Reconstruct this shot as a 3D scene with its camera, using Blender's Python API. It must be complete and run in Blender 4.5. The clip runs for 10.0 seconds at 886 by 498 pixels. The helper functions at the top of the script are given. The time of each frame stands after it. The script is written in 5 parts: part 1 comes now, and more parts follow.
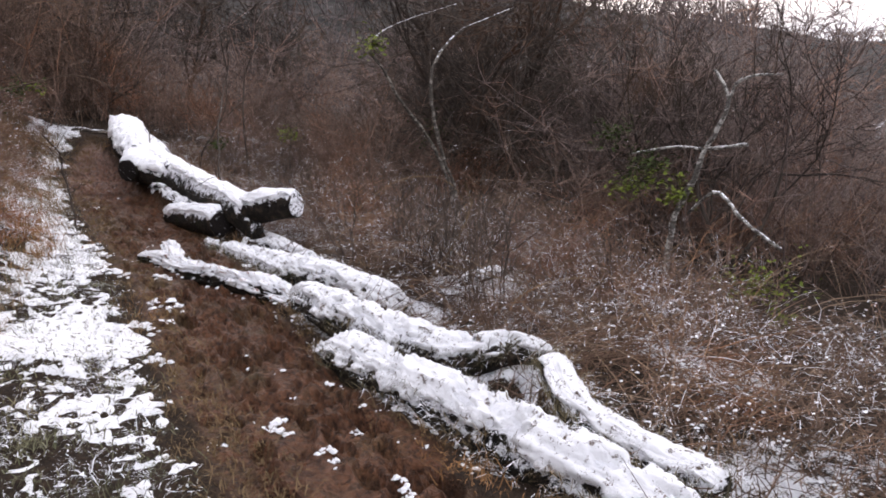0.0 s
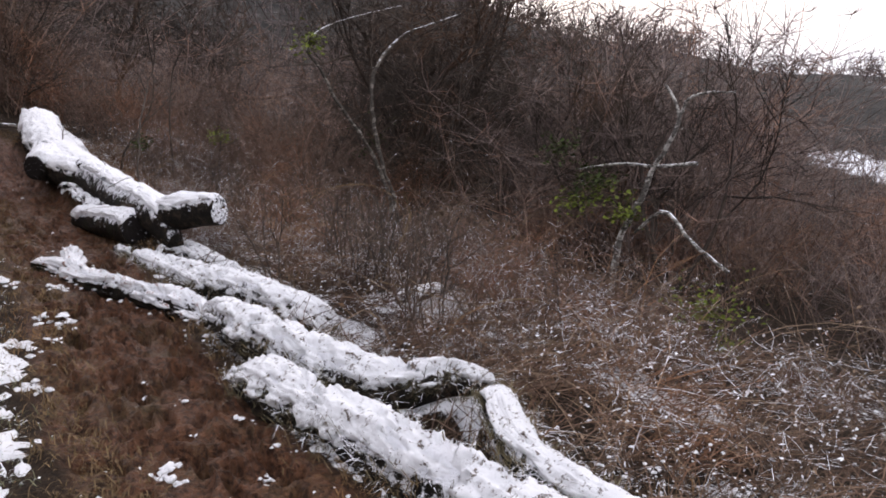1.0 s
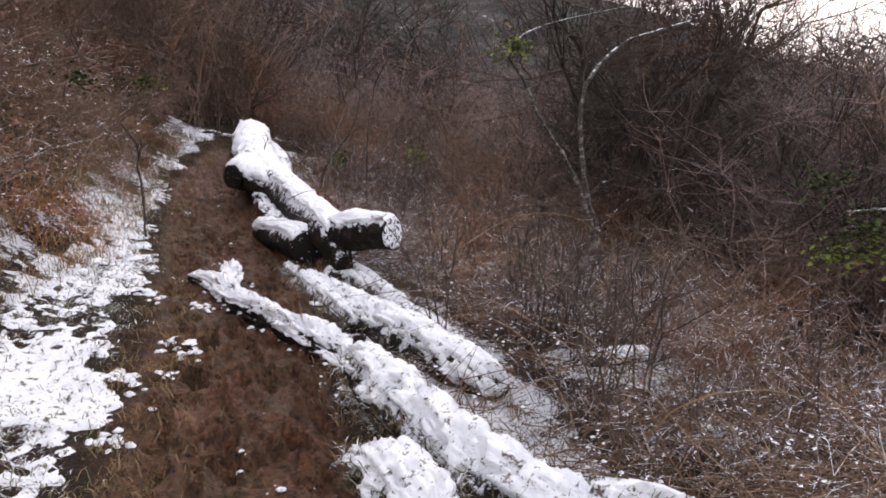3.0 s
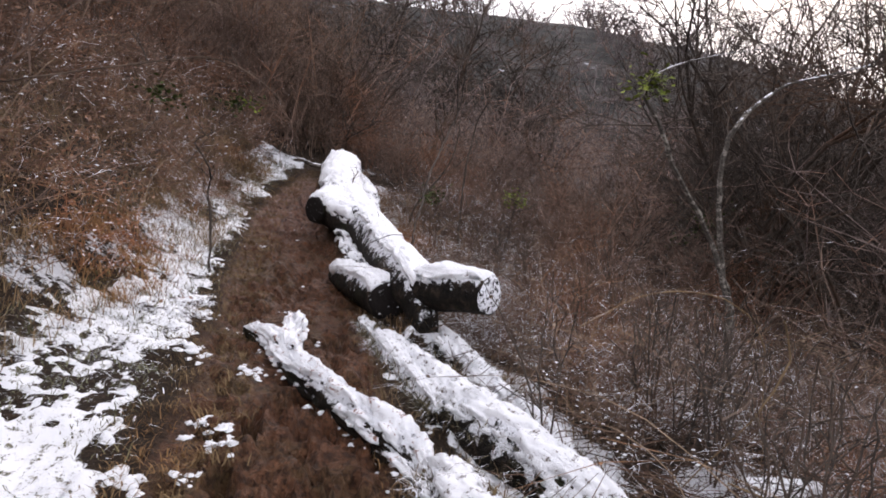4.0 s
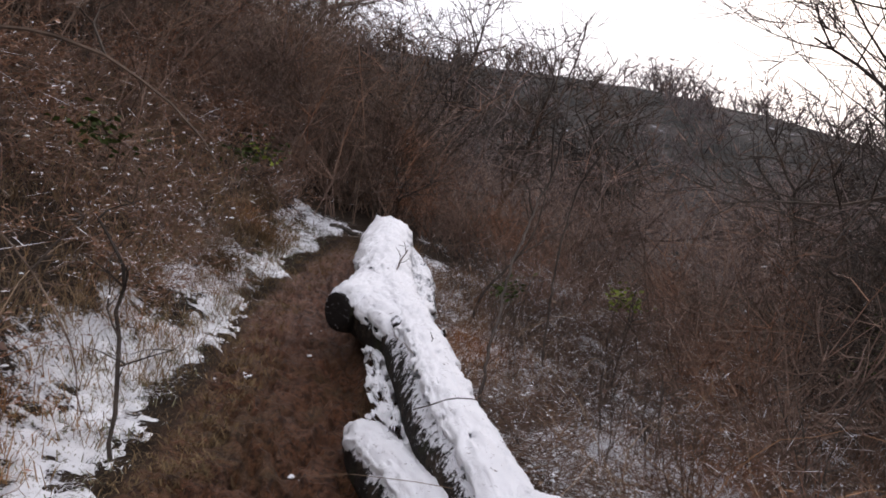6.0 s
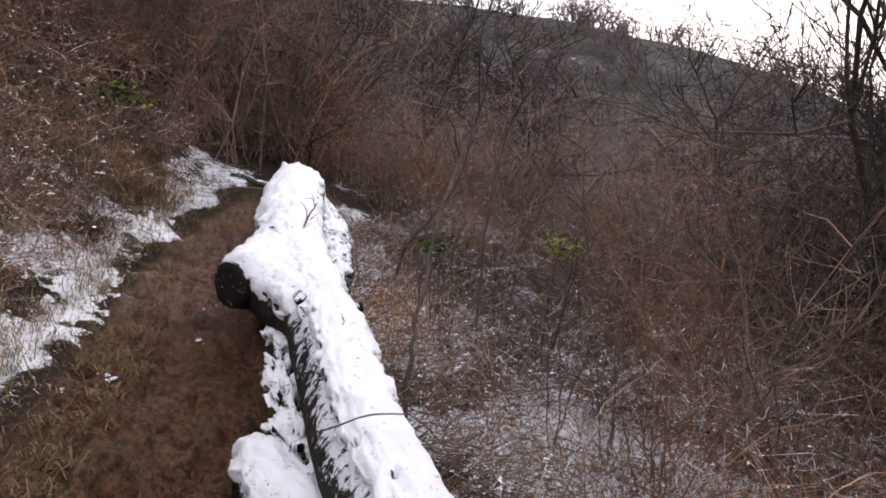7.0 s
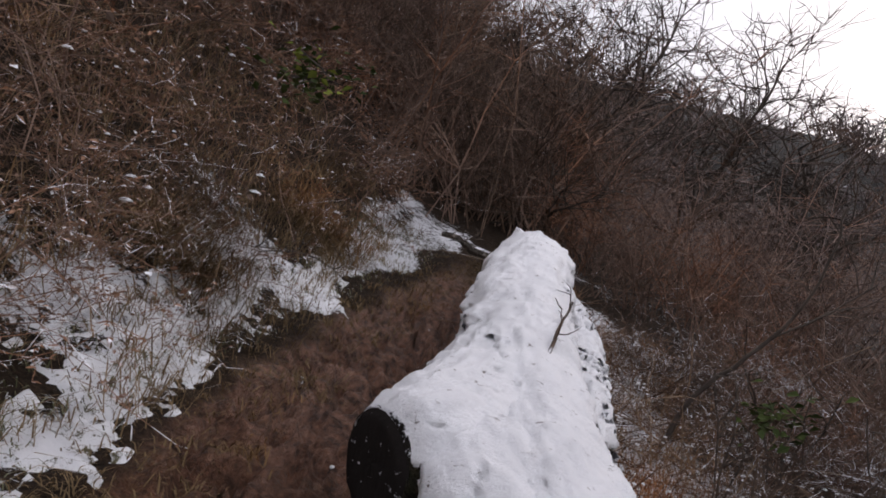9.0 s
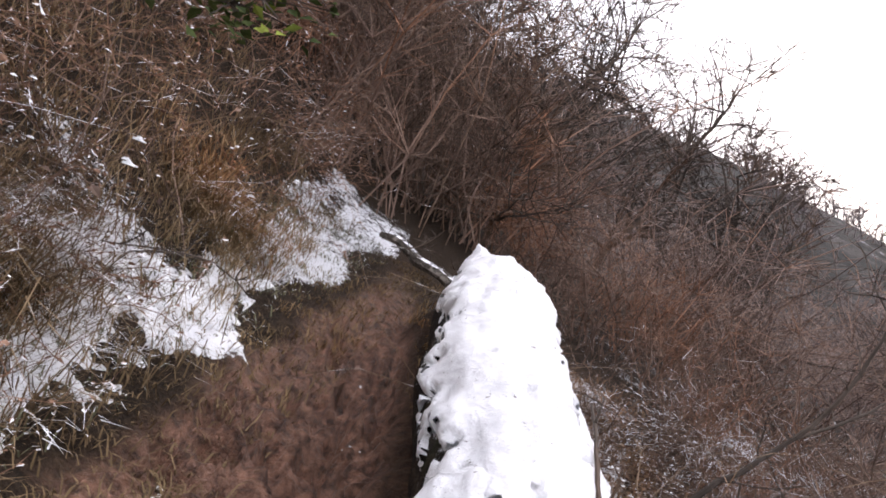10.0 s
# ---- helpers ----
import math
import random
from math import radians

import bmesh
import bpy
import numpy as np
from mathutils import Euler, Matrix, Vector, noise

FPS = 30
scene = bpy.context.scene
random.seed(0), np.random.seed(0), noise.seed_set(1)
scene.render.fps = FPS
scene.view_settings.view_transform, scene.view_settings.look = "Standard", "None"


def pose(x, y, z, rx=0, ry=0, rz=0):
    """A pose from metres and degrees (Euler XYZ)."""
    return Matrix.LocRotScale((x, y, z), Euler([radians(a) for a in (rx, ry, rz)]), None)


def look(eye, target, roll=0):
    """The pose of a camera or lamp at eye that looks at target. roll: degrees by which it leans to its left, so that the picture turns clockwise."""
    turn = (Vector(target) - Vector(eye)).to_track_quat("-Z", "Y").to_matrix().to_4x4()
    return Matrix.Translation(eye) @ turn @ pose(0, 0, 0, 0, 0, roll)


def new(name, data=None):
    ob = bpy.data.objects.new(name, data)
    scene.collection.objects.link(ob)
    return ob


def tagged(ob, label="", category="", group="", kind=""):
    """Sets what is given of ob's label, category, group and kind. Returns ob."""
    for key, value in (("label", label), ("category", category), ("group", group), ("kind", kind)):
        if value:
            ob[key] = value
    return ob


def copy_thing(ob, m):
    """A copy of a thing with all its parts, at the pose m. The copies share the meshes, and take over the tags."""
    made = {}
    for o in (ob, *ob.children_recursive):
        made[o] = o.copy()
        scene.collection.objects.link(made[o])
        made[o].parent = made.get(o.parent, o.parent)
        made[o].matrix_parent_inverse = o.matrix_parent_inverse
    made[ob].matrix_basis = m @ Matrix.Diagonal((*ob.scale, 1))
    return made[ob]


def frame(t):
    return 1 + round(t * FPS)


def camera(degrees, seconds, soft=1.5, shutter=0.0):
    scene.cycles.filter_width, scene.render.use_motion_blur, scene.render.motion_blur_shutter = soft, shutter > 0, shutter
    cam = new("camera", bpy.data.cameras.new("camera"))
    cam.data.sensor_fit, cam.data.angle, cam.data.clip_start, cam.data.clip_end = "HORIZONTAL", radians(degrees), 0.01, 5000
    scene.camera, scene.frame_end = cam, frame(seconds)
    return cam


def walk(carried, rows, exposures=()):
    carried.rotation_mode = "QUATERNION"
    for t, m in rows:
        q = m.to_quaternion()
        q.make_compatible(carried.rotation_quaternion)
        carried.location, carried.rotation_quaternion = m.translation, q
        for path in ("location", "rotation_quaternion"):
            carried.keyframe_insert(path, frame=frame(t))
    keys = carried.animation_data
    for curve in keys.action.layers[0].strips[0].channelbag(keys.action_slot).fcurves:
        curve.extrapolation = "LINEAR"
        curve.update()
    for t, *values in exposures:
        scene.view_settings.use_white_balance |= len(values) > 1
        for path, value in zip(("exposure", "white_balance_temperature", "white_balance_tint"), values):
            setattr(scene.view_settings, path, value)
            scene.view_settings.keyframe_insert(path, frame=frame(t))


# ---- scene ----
cam = camera(65.0, 10.0, soft=1.75)
PATH = [
    (0, (-1.293, -3.472, 1.802), (-0.341, -1.770, 1.360), -7.58),
    (0.5, (-1.138, -3.378, 1.819), (0.022, -1.823, 1.330), -8.36),
    (1, (-0.999, -3.044, 1.699), (0.103, -1.430, 1.276), -4.97),
    (1.5, (-0.694, -2.643, 1.511), (0.072, -0.827, 1.169), -0.83),
    (2, (-0.591, -2.368, 1.531), (0.039, -0.503, 1.178), -3.67),
    (2.2, (-0.591, -2.224, 1.575), (0.019, -0.353, 1.218), -3.64),
    (3.3, (-0.226, -1.709, 1.521), (0.352, 0.187, 1.257), -2.44),
    (3.5, (-0.234, -1.471, 1.505), (0.243, 0.457, 1.274), -1.11),
    (4, (-0.147, -0.795, 1.580), (0.232, 1.160, 1.395), 1.10),
    (4.5, (0.000, 0.000, 1.600), (0.367, 1.958, 1.427), 3.00),
    (5, (0.059, 0.879, 1.729), (0.387, 2.851, 1.661), 3.53),
    (5.5, (0.155, 1.685, 1.793), (0.299, 3.679, 1.746), 4.23),
    (6, (0.117, 2.200, 1.911), (0.341, 4.187, 1.879), 3.67),
    (6.2, (0.156, 2.281, 1.935), (0.533, 4.244, 1.861), 2.73),
    (7.3, (0.366, 3.510, 1.999), (0.807, 5.451, 1.798), 1.41),
    (7.5, (0.399, 3.740, 1.904), (0.843, 5.683, 1.743), 2.14),
    (8, (0.370, 4.519, 1.816), (0.575, 6.508, 1.792), 5.23),
    (8.5, (0.364, 5.190, 1.965), (0.621, 7.173, 2.032), 8.94),
    (9, (0.150, 6.080, 1.926), (-0.008, 8.073, 1.904), 11.88),
    (9.5, (-0.150, 6.838, 1.994), (-0.450, 8.812, 1.886), 17.86),
    (10, (-0.234, 7.379, 2.125), (-0.122, 9.376, 2.099), 19.72),
]
walk(cam, [(t, look(eye, target, roll)) for t, eye, target, roll in PATH],
     exposures=[(0, 0.48, 6350, 19), (0.7, 0.33, 6350, 19), (1.5, 0.14, 6350, 19), (2.2, 0.33, 6350, 19), (3.5, 0.42, 6350, 19), (4.5, 0.40, 6350, 19), (5.5, -0.04, 6350, 19), (6.2, 0.05, 6350, 19), (7.5, 0.57, 6350, 19), (8, 0.32, 6350, 19), (9, -0.30, 6350, 19), (9.5, 0.33, 6350, 19), (10, 0.83, 6350, 19)])

# ---- light: a bright overcast winter sky ----
world = bpy.data.worlds.new("overcast_sky")
scene.world = world
world.use_nodes = True
wn, wl = world.node_tree.nodes, world.node_tree.links
wn.clear()
w_out, w_bg, w_mix = wn.new("ShaderNodeOutputWorld"), wn.new("ShaderNodeBackground"), wn.new("ShaderNodeMix")
w_sky, w_gain = wn.new("ShaderNodeTexSky"), wn.new("ShaderNodeMix")
w_sky.sky_type, w_sky.sun_disc = "NISHITA", False
w_sky.sun_elevation, w_sky.sun_rotation = radians(28), radians(40)
w_sky.air_density, w_sky.dust_density = 1.5, 4.0
w_gain.data_type, w_gain.blend_type = "RGBA", "MULTIPLY"
w_gain.inputs["Factor"].default_value = 1.0
w_gain.inputs["B"].default_value = (0.1, 0.1, 0.1, 1)
w_mix.data_type = "RGBA"
w_mix.inputs["Factor"].default_value = 0.85
w_mix.inputs["B"].default_value = (1.0, 1.01, 1.04, 1)
wl.new(w_sky.outputs[0], w_gain.inputs["A"])
wl.new(w_gain.outputs["Result"], w_mix.inputs["A"])
wl.new(w_mix.outputs["Result"], w_bg.inputs[0])
w_bg.inputs[1].default_value = 1.3
wl.new(w_bg.outputs[0], w_out.inputs[0])
sun = new("sun", bpy.data.lights.new("sun", "SUN"))
sun.data.energy, sun.data.angle, sun.data.color = 0.5, radians(40), (1.0, 0.97, 0.93)
sun.matrix_world = look((20, 24, 18), (0, 0, 0))


# ---- materials ----
def shade(name):
    m = bpy.data.materials.new(name)
    m.use_nodes = True
    nt = m.node_tree
    return m, nt, nt.nodes["Principled BSDF"]


def noise_node(nt, scale, detail=4.0, rough=0.6, coord="Object", stretch=(1, 1, 1)):
    tc, mp, nz = nt.nodes.new("ShaderNodeTexCoord"), nt.nodes.new("ShaderNodeMapping"), nt.nodes.new("ShaderNodeTexNoise")
    mp.inputs["Scale"].default_value = stretch
    nz.inputs["Scale"].default_value, nz.inputs["Detail"].default_value, nz.inputs["Roughness"].default_value = scale, detail, rough
    nt.links.new(tc.outputs[coord], mp.inputs[0])
    nt.links.new(mp.outputs[0], nz.inputs["Vector"])
    return nz.outputs["Fac"]


def ramp_node(nt, fac, stops):
    r = nt.nodes.new("ShaderNodeValToRGB")
    els = r.color_ramp.elements
    while len(els) < len(stops):
        els.new(0.5)
    for e, (p, c) in zip(els, stops):
        e.position, e.color = p, (*c, 1) if len(c) == 3 else c
    nt.links.new(fac, r.inputs[0])
    return r.outputs[0]


def mix_node(nt, fac, a, b, blend="MIX"):
    n = nt.nodes.new("ShaderNodeMix")
    n.data_type, n.blend_type = "RGBA", blend
    for sock, v in ((n.inputs["Factor"], fac), (n.inputs["A"], a), (n.inputs["B"], b)):
        if hasattr(v, "is_output"):
            nt.links.new(v, sock)
        elif isinstance(v, tuple):
            sock.default_value = (*v, 1)
        else:
            sock.default_value = v
    return n.outputs["Result"]


def math_node(nt, op, a, b=0.0, clamp=False):
    n = nt.nodes.new("ShaderNodeMath")
    n.operation, n.use_clamp = op, clamp
    for sock, v in zip(n.inputs, (a, b)):
        if hasattr(v, "is_output"):
            nt.links.new(v, sock)
        else:
            sock.default_value = v
    return n.outputs[0]


def bump_node(nt, bsdf, height, strength, dist):
    b = nt.nodes.new("ShaderNodeBump")
    b.inputs["Strength"].default_value, b.inputs["Distance"].default_value = strength, dist
    nt.links.new(height, b.inputs["Height"])
    nt.links.new(b.outputs[0], bsdf.inputs["Normal"])


def top_fac(nt, start, soft, noise_fac, amount):
    """How far a face looks up, broken by a noise: where loose snow stays lying."""
    g, s = nt.nodes.new("ShaderNodeNewGeometry"), nt.nodes.new("ShaderNodeSeparateXYZ")
    nt.links.new(g.outputs["Normal"], s.inputs[0])
    v = math_node(nt, "ADD", s.outputs[2], math_node(nt, "MULTIPLY", math_node(nt, "SUBTRACT", noise_fac, 0.5), amount))
    return math_node(nt, "DIVIDE", math_node(nt, "SUBTRACT", v, start), soft, clamp=True)


SNOW = (0.86, 0.87, 0.9)


def twig_material(name, dark, light, snow_start, rough=0.85, hue=0.3, nscale=5.0, patchy=True):
    """Bark, stems and dead stalks: two tones by object and along the stem, a little loose snow on top."""
    m, nt, bsdf = shade(name)
    info = nt.nodes.new("ShaderNodeObjectInfo")
    isl = nt.nodes.new("ShaderNodeNewGeometry")
    tone = math_node(nt, "ADD", math_node(nt, "MULTIPLY", info.outputs["Random"], hue),
                     math_node(nt, "MULTIPLY", isl.outputs["Random Per Island"], 1.0 - hue))
    base = ramp_node(nt, tone, [(0.0, dark), (0.6, tuple(0.78 * a + 0.22 * b for a, b in zip(dark, light))), (1.0, light)])
    n = noise_node(nt, nscale, 3.0)
    base = mix_node(nt, 0.5, base, ramp_node(nt, n, [(0.3, dark), (0.75, light)]))
    if patchy:
        geo, pn = nt.nodes.new("ShaderNodeNewGeometry"), nt.nodes.new("ShaderNodeTexNoise")
        pn.inputs["Scale"].default_value, pn.inputs["Detail"].default_value = 0.55, 4.0
        nt.links.new(geo.outputs["Position"], pn.inputs["Vector"])
        base = mix_node(nt, 1.0, base, ramp_node(nt, pn.outputs["Fac"], [(0.36, (0.55, 0.52, 0.52)), (0.46, (0.95, 0.95, 0.97)), (0.55, (1.05, 1.0, 0.98)), (0.66, (1.35, 1.02, 0.82))]), "MULTIPLY")
    if snow_start < 1.5:
        base = mix_node(nt, top_fac(nt, snow_start, 0.15, noise_node(nt, nscale * 0.6, 3.0), 2.2), base, SNOW)
    nt.links.new(base, bsdf.inputs["Base Color"])
    bsdf.inputs["Roughness"].default_value = rough
    bsdf.inputs["Specular IOR Level"].default_value = 0.1
    return m


def birch_material(name, dark, pale, share):
    """Smooth bark with pale plates and dark scars across the stem. share: above which noise the bark is pale."""
    m, nt, bsdf = shade(name)
    n = noise_node(nt, 9.0, 5.0, 0.7, stretch=(1, 1, 1.6))
    fine = noise_node(nt, 45.0, 3.0, 0.6)
    base = mix_node(nt, ramp_node(nt, n, [(share, (0, 0, 0)), (share + 0.05, (1, 1, 1))]), dark, pale)
    base = mix_node(nt, 0.35, base, ramp_node(nt, fine, [(0.35, dark), (0.7, pale)]))
    base = mix_node(nt, top_fac(nt, 0.75, 0.12, n, 2.4), base, SNOW)
    nt.links.new(base, bsdf.inputs["Base Color"])
    bsdf.inputs["Roughness"].default_value = 0.8
    bsdf.inputs["Specular IOR Level"].default_value = 0.2
    bump_node(nt, bsdf, n, 0.6, 0.01)
    return m


def ground_material():
    m, nt, bsdf = shade("mud_and_litter")
    at = nt.nodes.new("ShaderNodeAttribute")
    at.attribute_name = "mud"
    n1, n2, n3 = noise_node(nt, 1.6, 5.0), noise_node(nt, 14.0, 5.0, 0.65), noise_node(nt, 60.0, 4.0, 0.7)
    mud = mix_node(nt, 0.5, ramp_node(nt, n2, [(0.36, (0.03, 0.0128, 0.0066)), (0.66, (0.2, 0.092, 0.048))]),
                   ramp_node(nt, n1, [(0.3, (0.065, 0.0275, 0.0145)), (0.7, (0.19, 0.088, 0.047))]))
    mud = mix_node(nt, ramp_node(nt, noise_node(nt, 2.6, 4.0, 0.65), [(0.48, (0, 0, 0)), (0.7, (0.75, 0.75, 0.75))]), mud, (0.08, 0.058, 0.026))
    # dark blotches painted into the mud colour, standing in for shaded crevices between clods
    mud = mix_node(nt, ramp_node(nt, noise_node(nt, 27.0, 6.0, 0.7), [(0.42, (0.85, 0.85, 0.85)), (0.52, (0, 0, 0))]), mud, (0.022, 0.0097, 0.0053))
    mud = mix_node(nt, ramp_node(nt, noise_node(nt, 33.0, 5.0, 0.75), [(0.56, (0, 0, 0)), (0.68, (0.7, 0.7, 0.7))]), mud, (0.27, 0.132, 0.074))
    # wet upper path: more specular, and sky sheen painted in as a paler colour
    soak_sheen = nt.nodes.new("ShaderNodeAttribute")
    soak_sheen.attribute_name = "soaked_sheen"
    sheen_clay = ramp_node(nt, noise_node(nt, 19.0, 5.0, 0.65), [(0.38, (0.045, 0.02, 0.0125)), (0.5, (0.19, 0.096, 0.062)), (0.66, (0.36, 0.19, 0.128))])
    mud = mix_node(nt, math_node(nt, "MULTIPLY", soak_sheen.outputs["Fac"], 0.75), mud, sheen_clay)
    litter = mix_node(nt, 0.5, ramp_node(nt, n2, [(0.35, (0.014, 0.01, 0.007)), (0.55, (0.032, 0.02, 0.012)), (0.75, (0.1, 0.064, 0.038))]),
                      ramp_node(nt, n3, [(0.4, (0.012, 0.009, 0.006)), (0.7, (0.075, 0.048, 0.029))]))
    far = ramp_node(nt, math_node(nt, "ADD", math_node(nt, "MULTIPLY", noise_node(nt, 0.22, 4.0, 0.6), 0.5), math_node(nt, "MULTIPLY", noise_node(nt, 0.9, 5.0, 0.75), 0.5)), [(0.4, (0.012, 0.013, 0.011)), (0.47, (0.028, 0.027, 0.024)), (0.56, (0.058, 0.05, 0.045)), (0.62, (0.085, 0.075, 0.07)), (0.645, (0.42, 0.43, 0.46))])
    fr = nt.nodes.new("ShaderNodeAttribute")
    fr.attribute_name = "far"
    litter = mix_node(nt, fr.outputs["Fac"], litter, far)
    lay = nt.nodes.new("ShaderNodeAttribute")
    lay.attribute_name = "snow"
    grain = math_node(nt, "ADD", math_node(nt, "MULTIPLY", noise_node(nt, 9.0, 6.0, 0.75), 0.55), math_node(nt, "MULTIPLY", noise_node(nt, 42.0, 4.0, 0.7), 0.45))
    dust = math_node(nt, "DIVIDE", math_node(nt, "SUBTRACT", lay.outputs["Fac"], grain), 0.05, clamp=True)
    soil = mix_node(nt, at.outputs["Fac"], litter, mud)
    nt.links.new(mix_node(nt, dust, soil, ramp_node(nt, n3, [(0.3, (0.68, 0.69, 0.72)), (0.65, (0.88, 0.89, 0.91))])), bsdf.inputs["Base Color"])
    wet = math_node(nt, "SUBTRACT", 0.92, math_node(nt, "MULTIPLY", at.outputs["Fac"], math_node(nt, "ADD", 0.12, math_node(nt, "MULTIPLY", n2, 0.8))))
    nt.links.new(wet, bsdf.inputs["Roughness"])
    nt.links.new(math_node(nt, "ADD", 0.16, math_node(nt, "MULTIPLY", soak_sheen.outputs["Fac"], 0.22)), bsdf.inputs["Specular IOR Level"])
    bump_node(nt, bsdf, math_node(nt, "ADD", n2, math_node(nt, "MULTIPLY", n3, 0.7)), 1.0, 0.04)
    return m


def snow_material(name="snow", bare=0.612, dirt=(0.05, 0.036, 0.026)):
    """bare: above which noise value bark bits and dead grass show through; lower is dirtier."""
    m, nt, bsdf = shade(name)
    n1, n2 = noise_node(nt, 6.0, 4.0), noise_node(nt, 90.0, 3.0, 0.7)
    clean = ramp_node(nt, n1, [(0.3, (0.83, 0.84, 0.86)), (0.65, (0.9, 0.905, 0.92))])
    bits = ramp_node(nt, noise_node(nt, 17.0, 7.0, 0.8), [(bare, (0, 0, 0)), (bare + 0.035, (1, 1, 1))])
    soil = ramp_node(nt, n2, [(0.35, dirt), (0.7, tuple(4 * c for c in dirt))])
    nt.links.new(mix_node(nt, bits, clean, soil), bsdf.inputs["Base Color"])
    bsdf.inputs["Roughness"].default_value = 0.75
    bsdf.inputs["Subsurface Weight"].default_value = 0.0
    bump_node(nt, bsdf, math_node(nt, "ADD", n1, math_node(nt, "MULTIPLY", noise_node(nt, 38.0, 6.0, 0.75), 0.7)), 1.0, 0.02)
    return m


def bark_material():
    m, nt, bsdf = shade("wet_bark")
    n1 = noise_node(nt, 9.0, 6.0, 0.7)
    n2 = noise_node(nt, 40.0, 4.0, 0.7)
    base = mix_node(nt, 0.5, ramp_node(nt, n1, [(0.38, (0.004, 0.0035, 0.003)), (0.52, (0.016, 0.012, 0.009)), (0.66, (0.1, 0.07, 0.045))]),
                    ramp_node(nt, n2, [(0.35, (0.005, 0.0045, 0.004)), (0.7, (0.03, 0.023, 0.017))]))
    moss = ramp_node(nt, noise_node(nt, 4.0, 4.0), [(0.55, (0, 0, 0)), (0.68, (1, 1, 1))])
    base = mix_node(nt, math_node(nt, "MULTIPLY", moss, 0.3), base, (0.05, 0.06, 0.02))
    base = mix_node(nt, top_fac(nt, 0.5, 0.15, noise_node(nt, 12.0, 7.0, 0.75), 3.2), base, SNOW)
    nt.links.new(base, bsdf.inputs["Base Color"])
    bsdf.inputs["Roughness"].default_value = 0.8
    bsdf.inputs["Specular IOR Level"].default_value = 0.15
    bump_node(nt, bsdf, math_node(nt, "ADD", n1, math_node(nt, "MULTIPLY", n2, 0.5)), 1.0, 0.06)
    return m


def cut_material(name="weathered_cut_wood", bare=0.635):
    m, nt, bsdf = shade(name)
    wv, tc = nt.nodes.new("ShaderNodeTexWave"), nt.nodes.new("ShaderNodeTexCoord")
    wv.wave_type, wv.rings_direction = "RINGS", "Z"
    wv.inputs["Scale"].default_value, wv.inputs["Distortion"].default_value, wv.inputs["Detail"].default_value = 14.0, 3.0, 3.0
    nt.links.new(tc.outputs["Object"], wv.inputs["Vector"])
    n = noise_node(nt, 18.0, 5.0, 0.7)
    base = mix_node(nt, 0.6, ramp_node(nt, wv.outputs["Fac"], [(0.2, (0.018, 0.014, 0.012)), (0.8, (0.02, 0.016, 0.014))]),
                    ramp_node(nt, n, [(0.3, (0.008, 0.007, 0.007)), (0.7, (0.016, 0.013, 0.012))]))
    base = mix_node(nt, ramp_node(nt, noise_node(nt, 26.0, 4.0, 0.7), [(bare, (0, 0, 0)), (bare + 0.04, (1, 1, 1))]), base, SNOW)
    nt.links.new(base, bsdf.inputs["Base Color"])
    bsdf.inputs["Roughness"].default_value = 0.85
    bsdf.inputs["Specular IOR Level"].default_value = 0.12
    bump_node(nt, bsdf, n, 0.6, 0.01)
    return m


GROUND, SNOW_M, CRUST, BARK, CUT = ground_material(), snow_material(), snow_material("crusted_snow", 0.565), bark_material(), cut_material()
CUT_SNOWY = cut_material("snow_dusted_cut_wood", 0.44)
VERGE_SNOW = snow_material("thin_snow_on_grass", 0.56, (0.045, 0.04, 0.02))
FORK_SNOW = snow_material("snow_on_rotten_wood", 0.56, (0.12, 0.06, 0.042))
BRAMBLE = twig_material("bramble_stems", (0.016, 0.011, 0.008), (0.38, 0.28, 0.21), 0.88)
CANE = twig_material("tan_bramble_canes", (0.05, 0.032, 0.02), (0.5, 0.37, 0.25), 1.1)
THATCH = twig_material("flattened_dead_stalks", (0.04, 0.023, 0.015), (0.4, 0.27, 0.19), 1.25, hue=0.0)
THICKET = twig_material("thicket_twigs", (0.036, 0.024, 0.018), (0.44, 0.31, 0.24), 1.2, hue=0.5)
# woods far off: the haze of distance is put into these paler, greyer tones
HAZY_FARWOOD = twig_material("hazy_distant_twigs", (0.09, 0.078, 0.074), (0.3, 0.255, 0.24), 1.5, hue=0.6)
BRACKEN = twig_material("dead_bracken", (0.06, 0.03, 0.019), (0.64, 0.4, 0.265), 0.8)
STRAW = twig_material("dead_grass", (0.1, 0.065, 0.032), (0.46, 0.34, 0.2), 1.1)
PALEBARK = birch_material("pale_lichened_bark", (0.035, 0.029, 0.024), (0.3, 0.27, 0.23), 0.52)
BIRCHBARK = birch_material("white_birch_bark", (0.045, 0.038, 0.033), (0.62, 0.6, 0.55), 0.5)
DARKBARK = twig_material("dark_branch_bark", (0.034, 0.028, 0.023), (0.18, 0.148, 0.122), 1.2, nscale=8.0)
LEAF = twig_material("green_leaves", (0.06, 0.085, 0.016), (0.3, 0.34, 0.06), 1.5, patchy=False)
RUST_STRAW = twig_material("rusty_dead_grass", (0.12, 0.065, 0.035), (0.5, 0.32, 0.18), 1.05)
IVY = twig_material("dull_ivy_leaves", (0.018, 0.03, 0.009), (0.1, 0.125, 0.035), 1.4, patchy=False)
MARGIN = twig_material("trodden_grass", (0.09, 0.062, 0.03), (0.34, 0.24, 0.13), 1.5)
LITTER = twig_material("dead_stem_litter", (0.018, 0.011, 0.008), (0.3, 0.2, 0.14), 1.3)
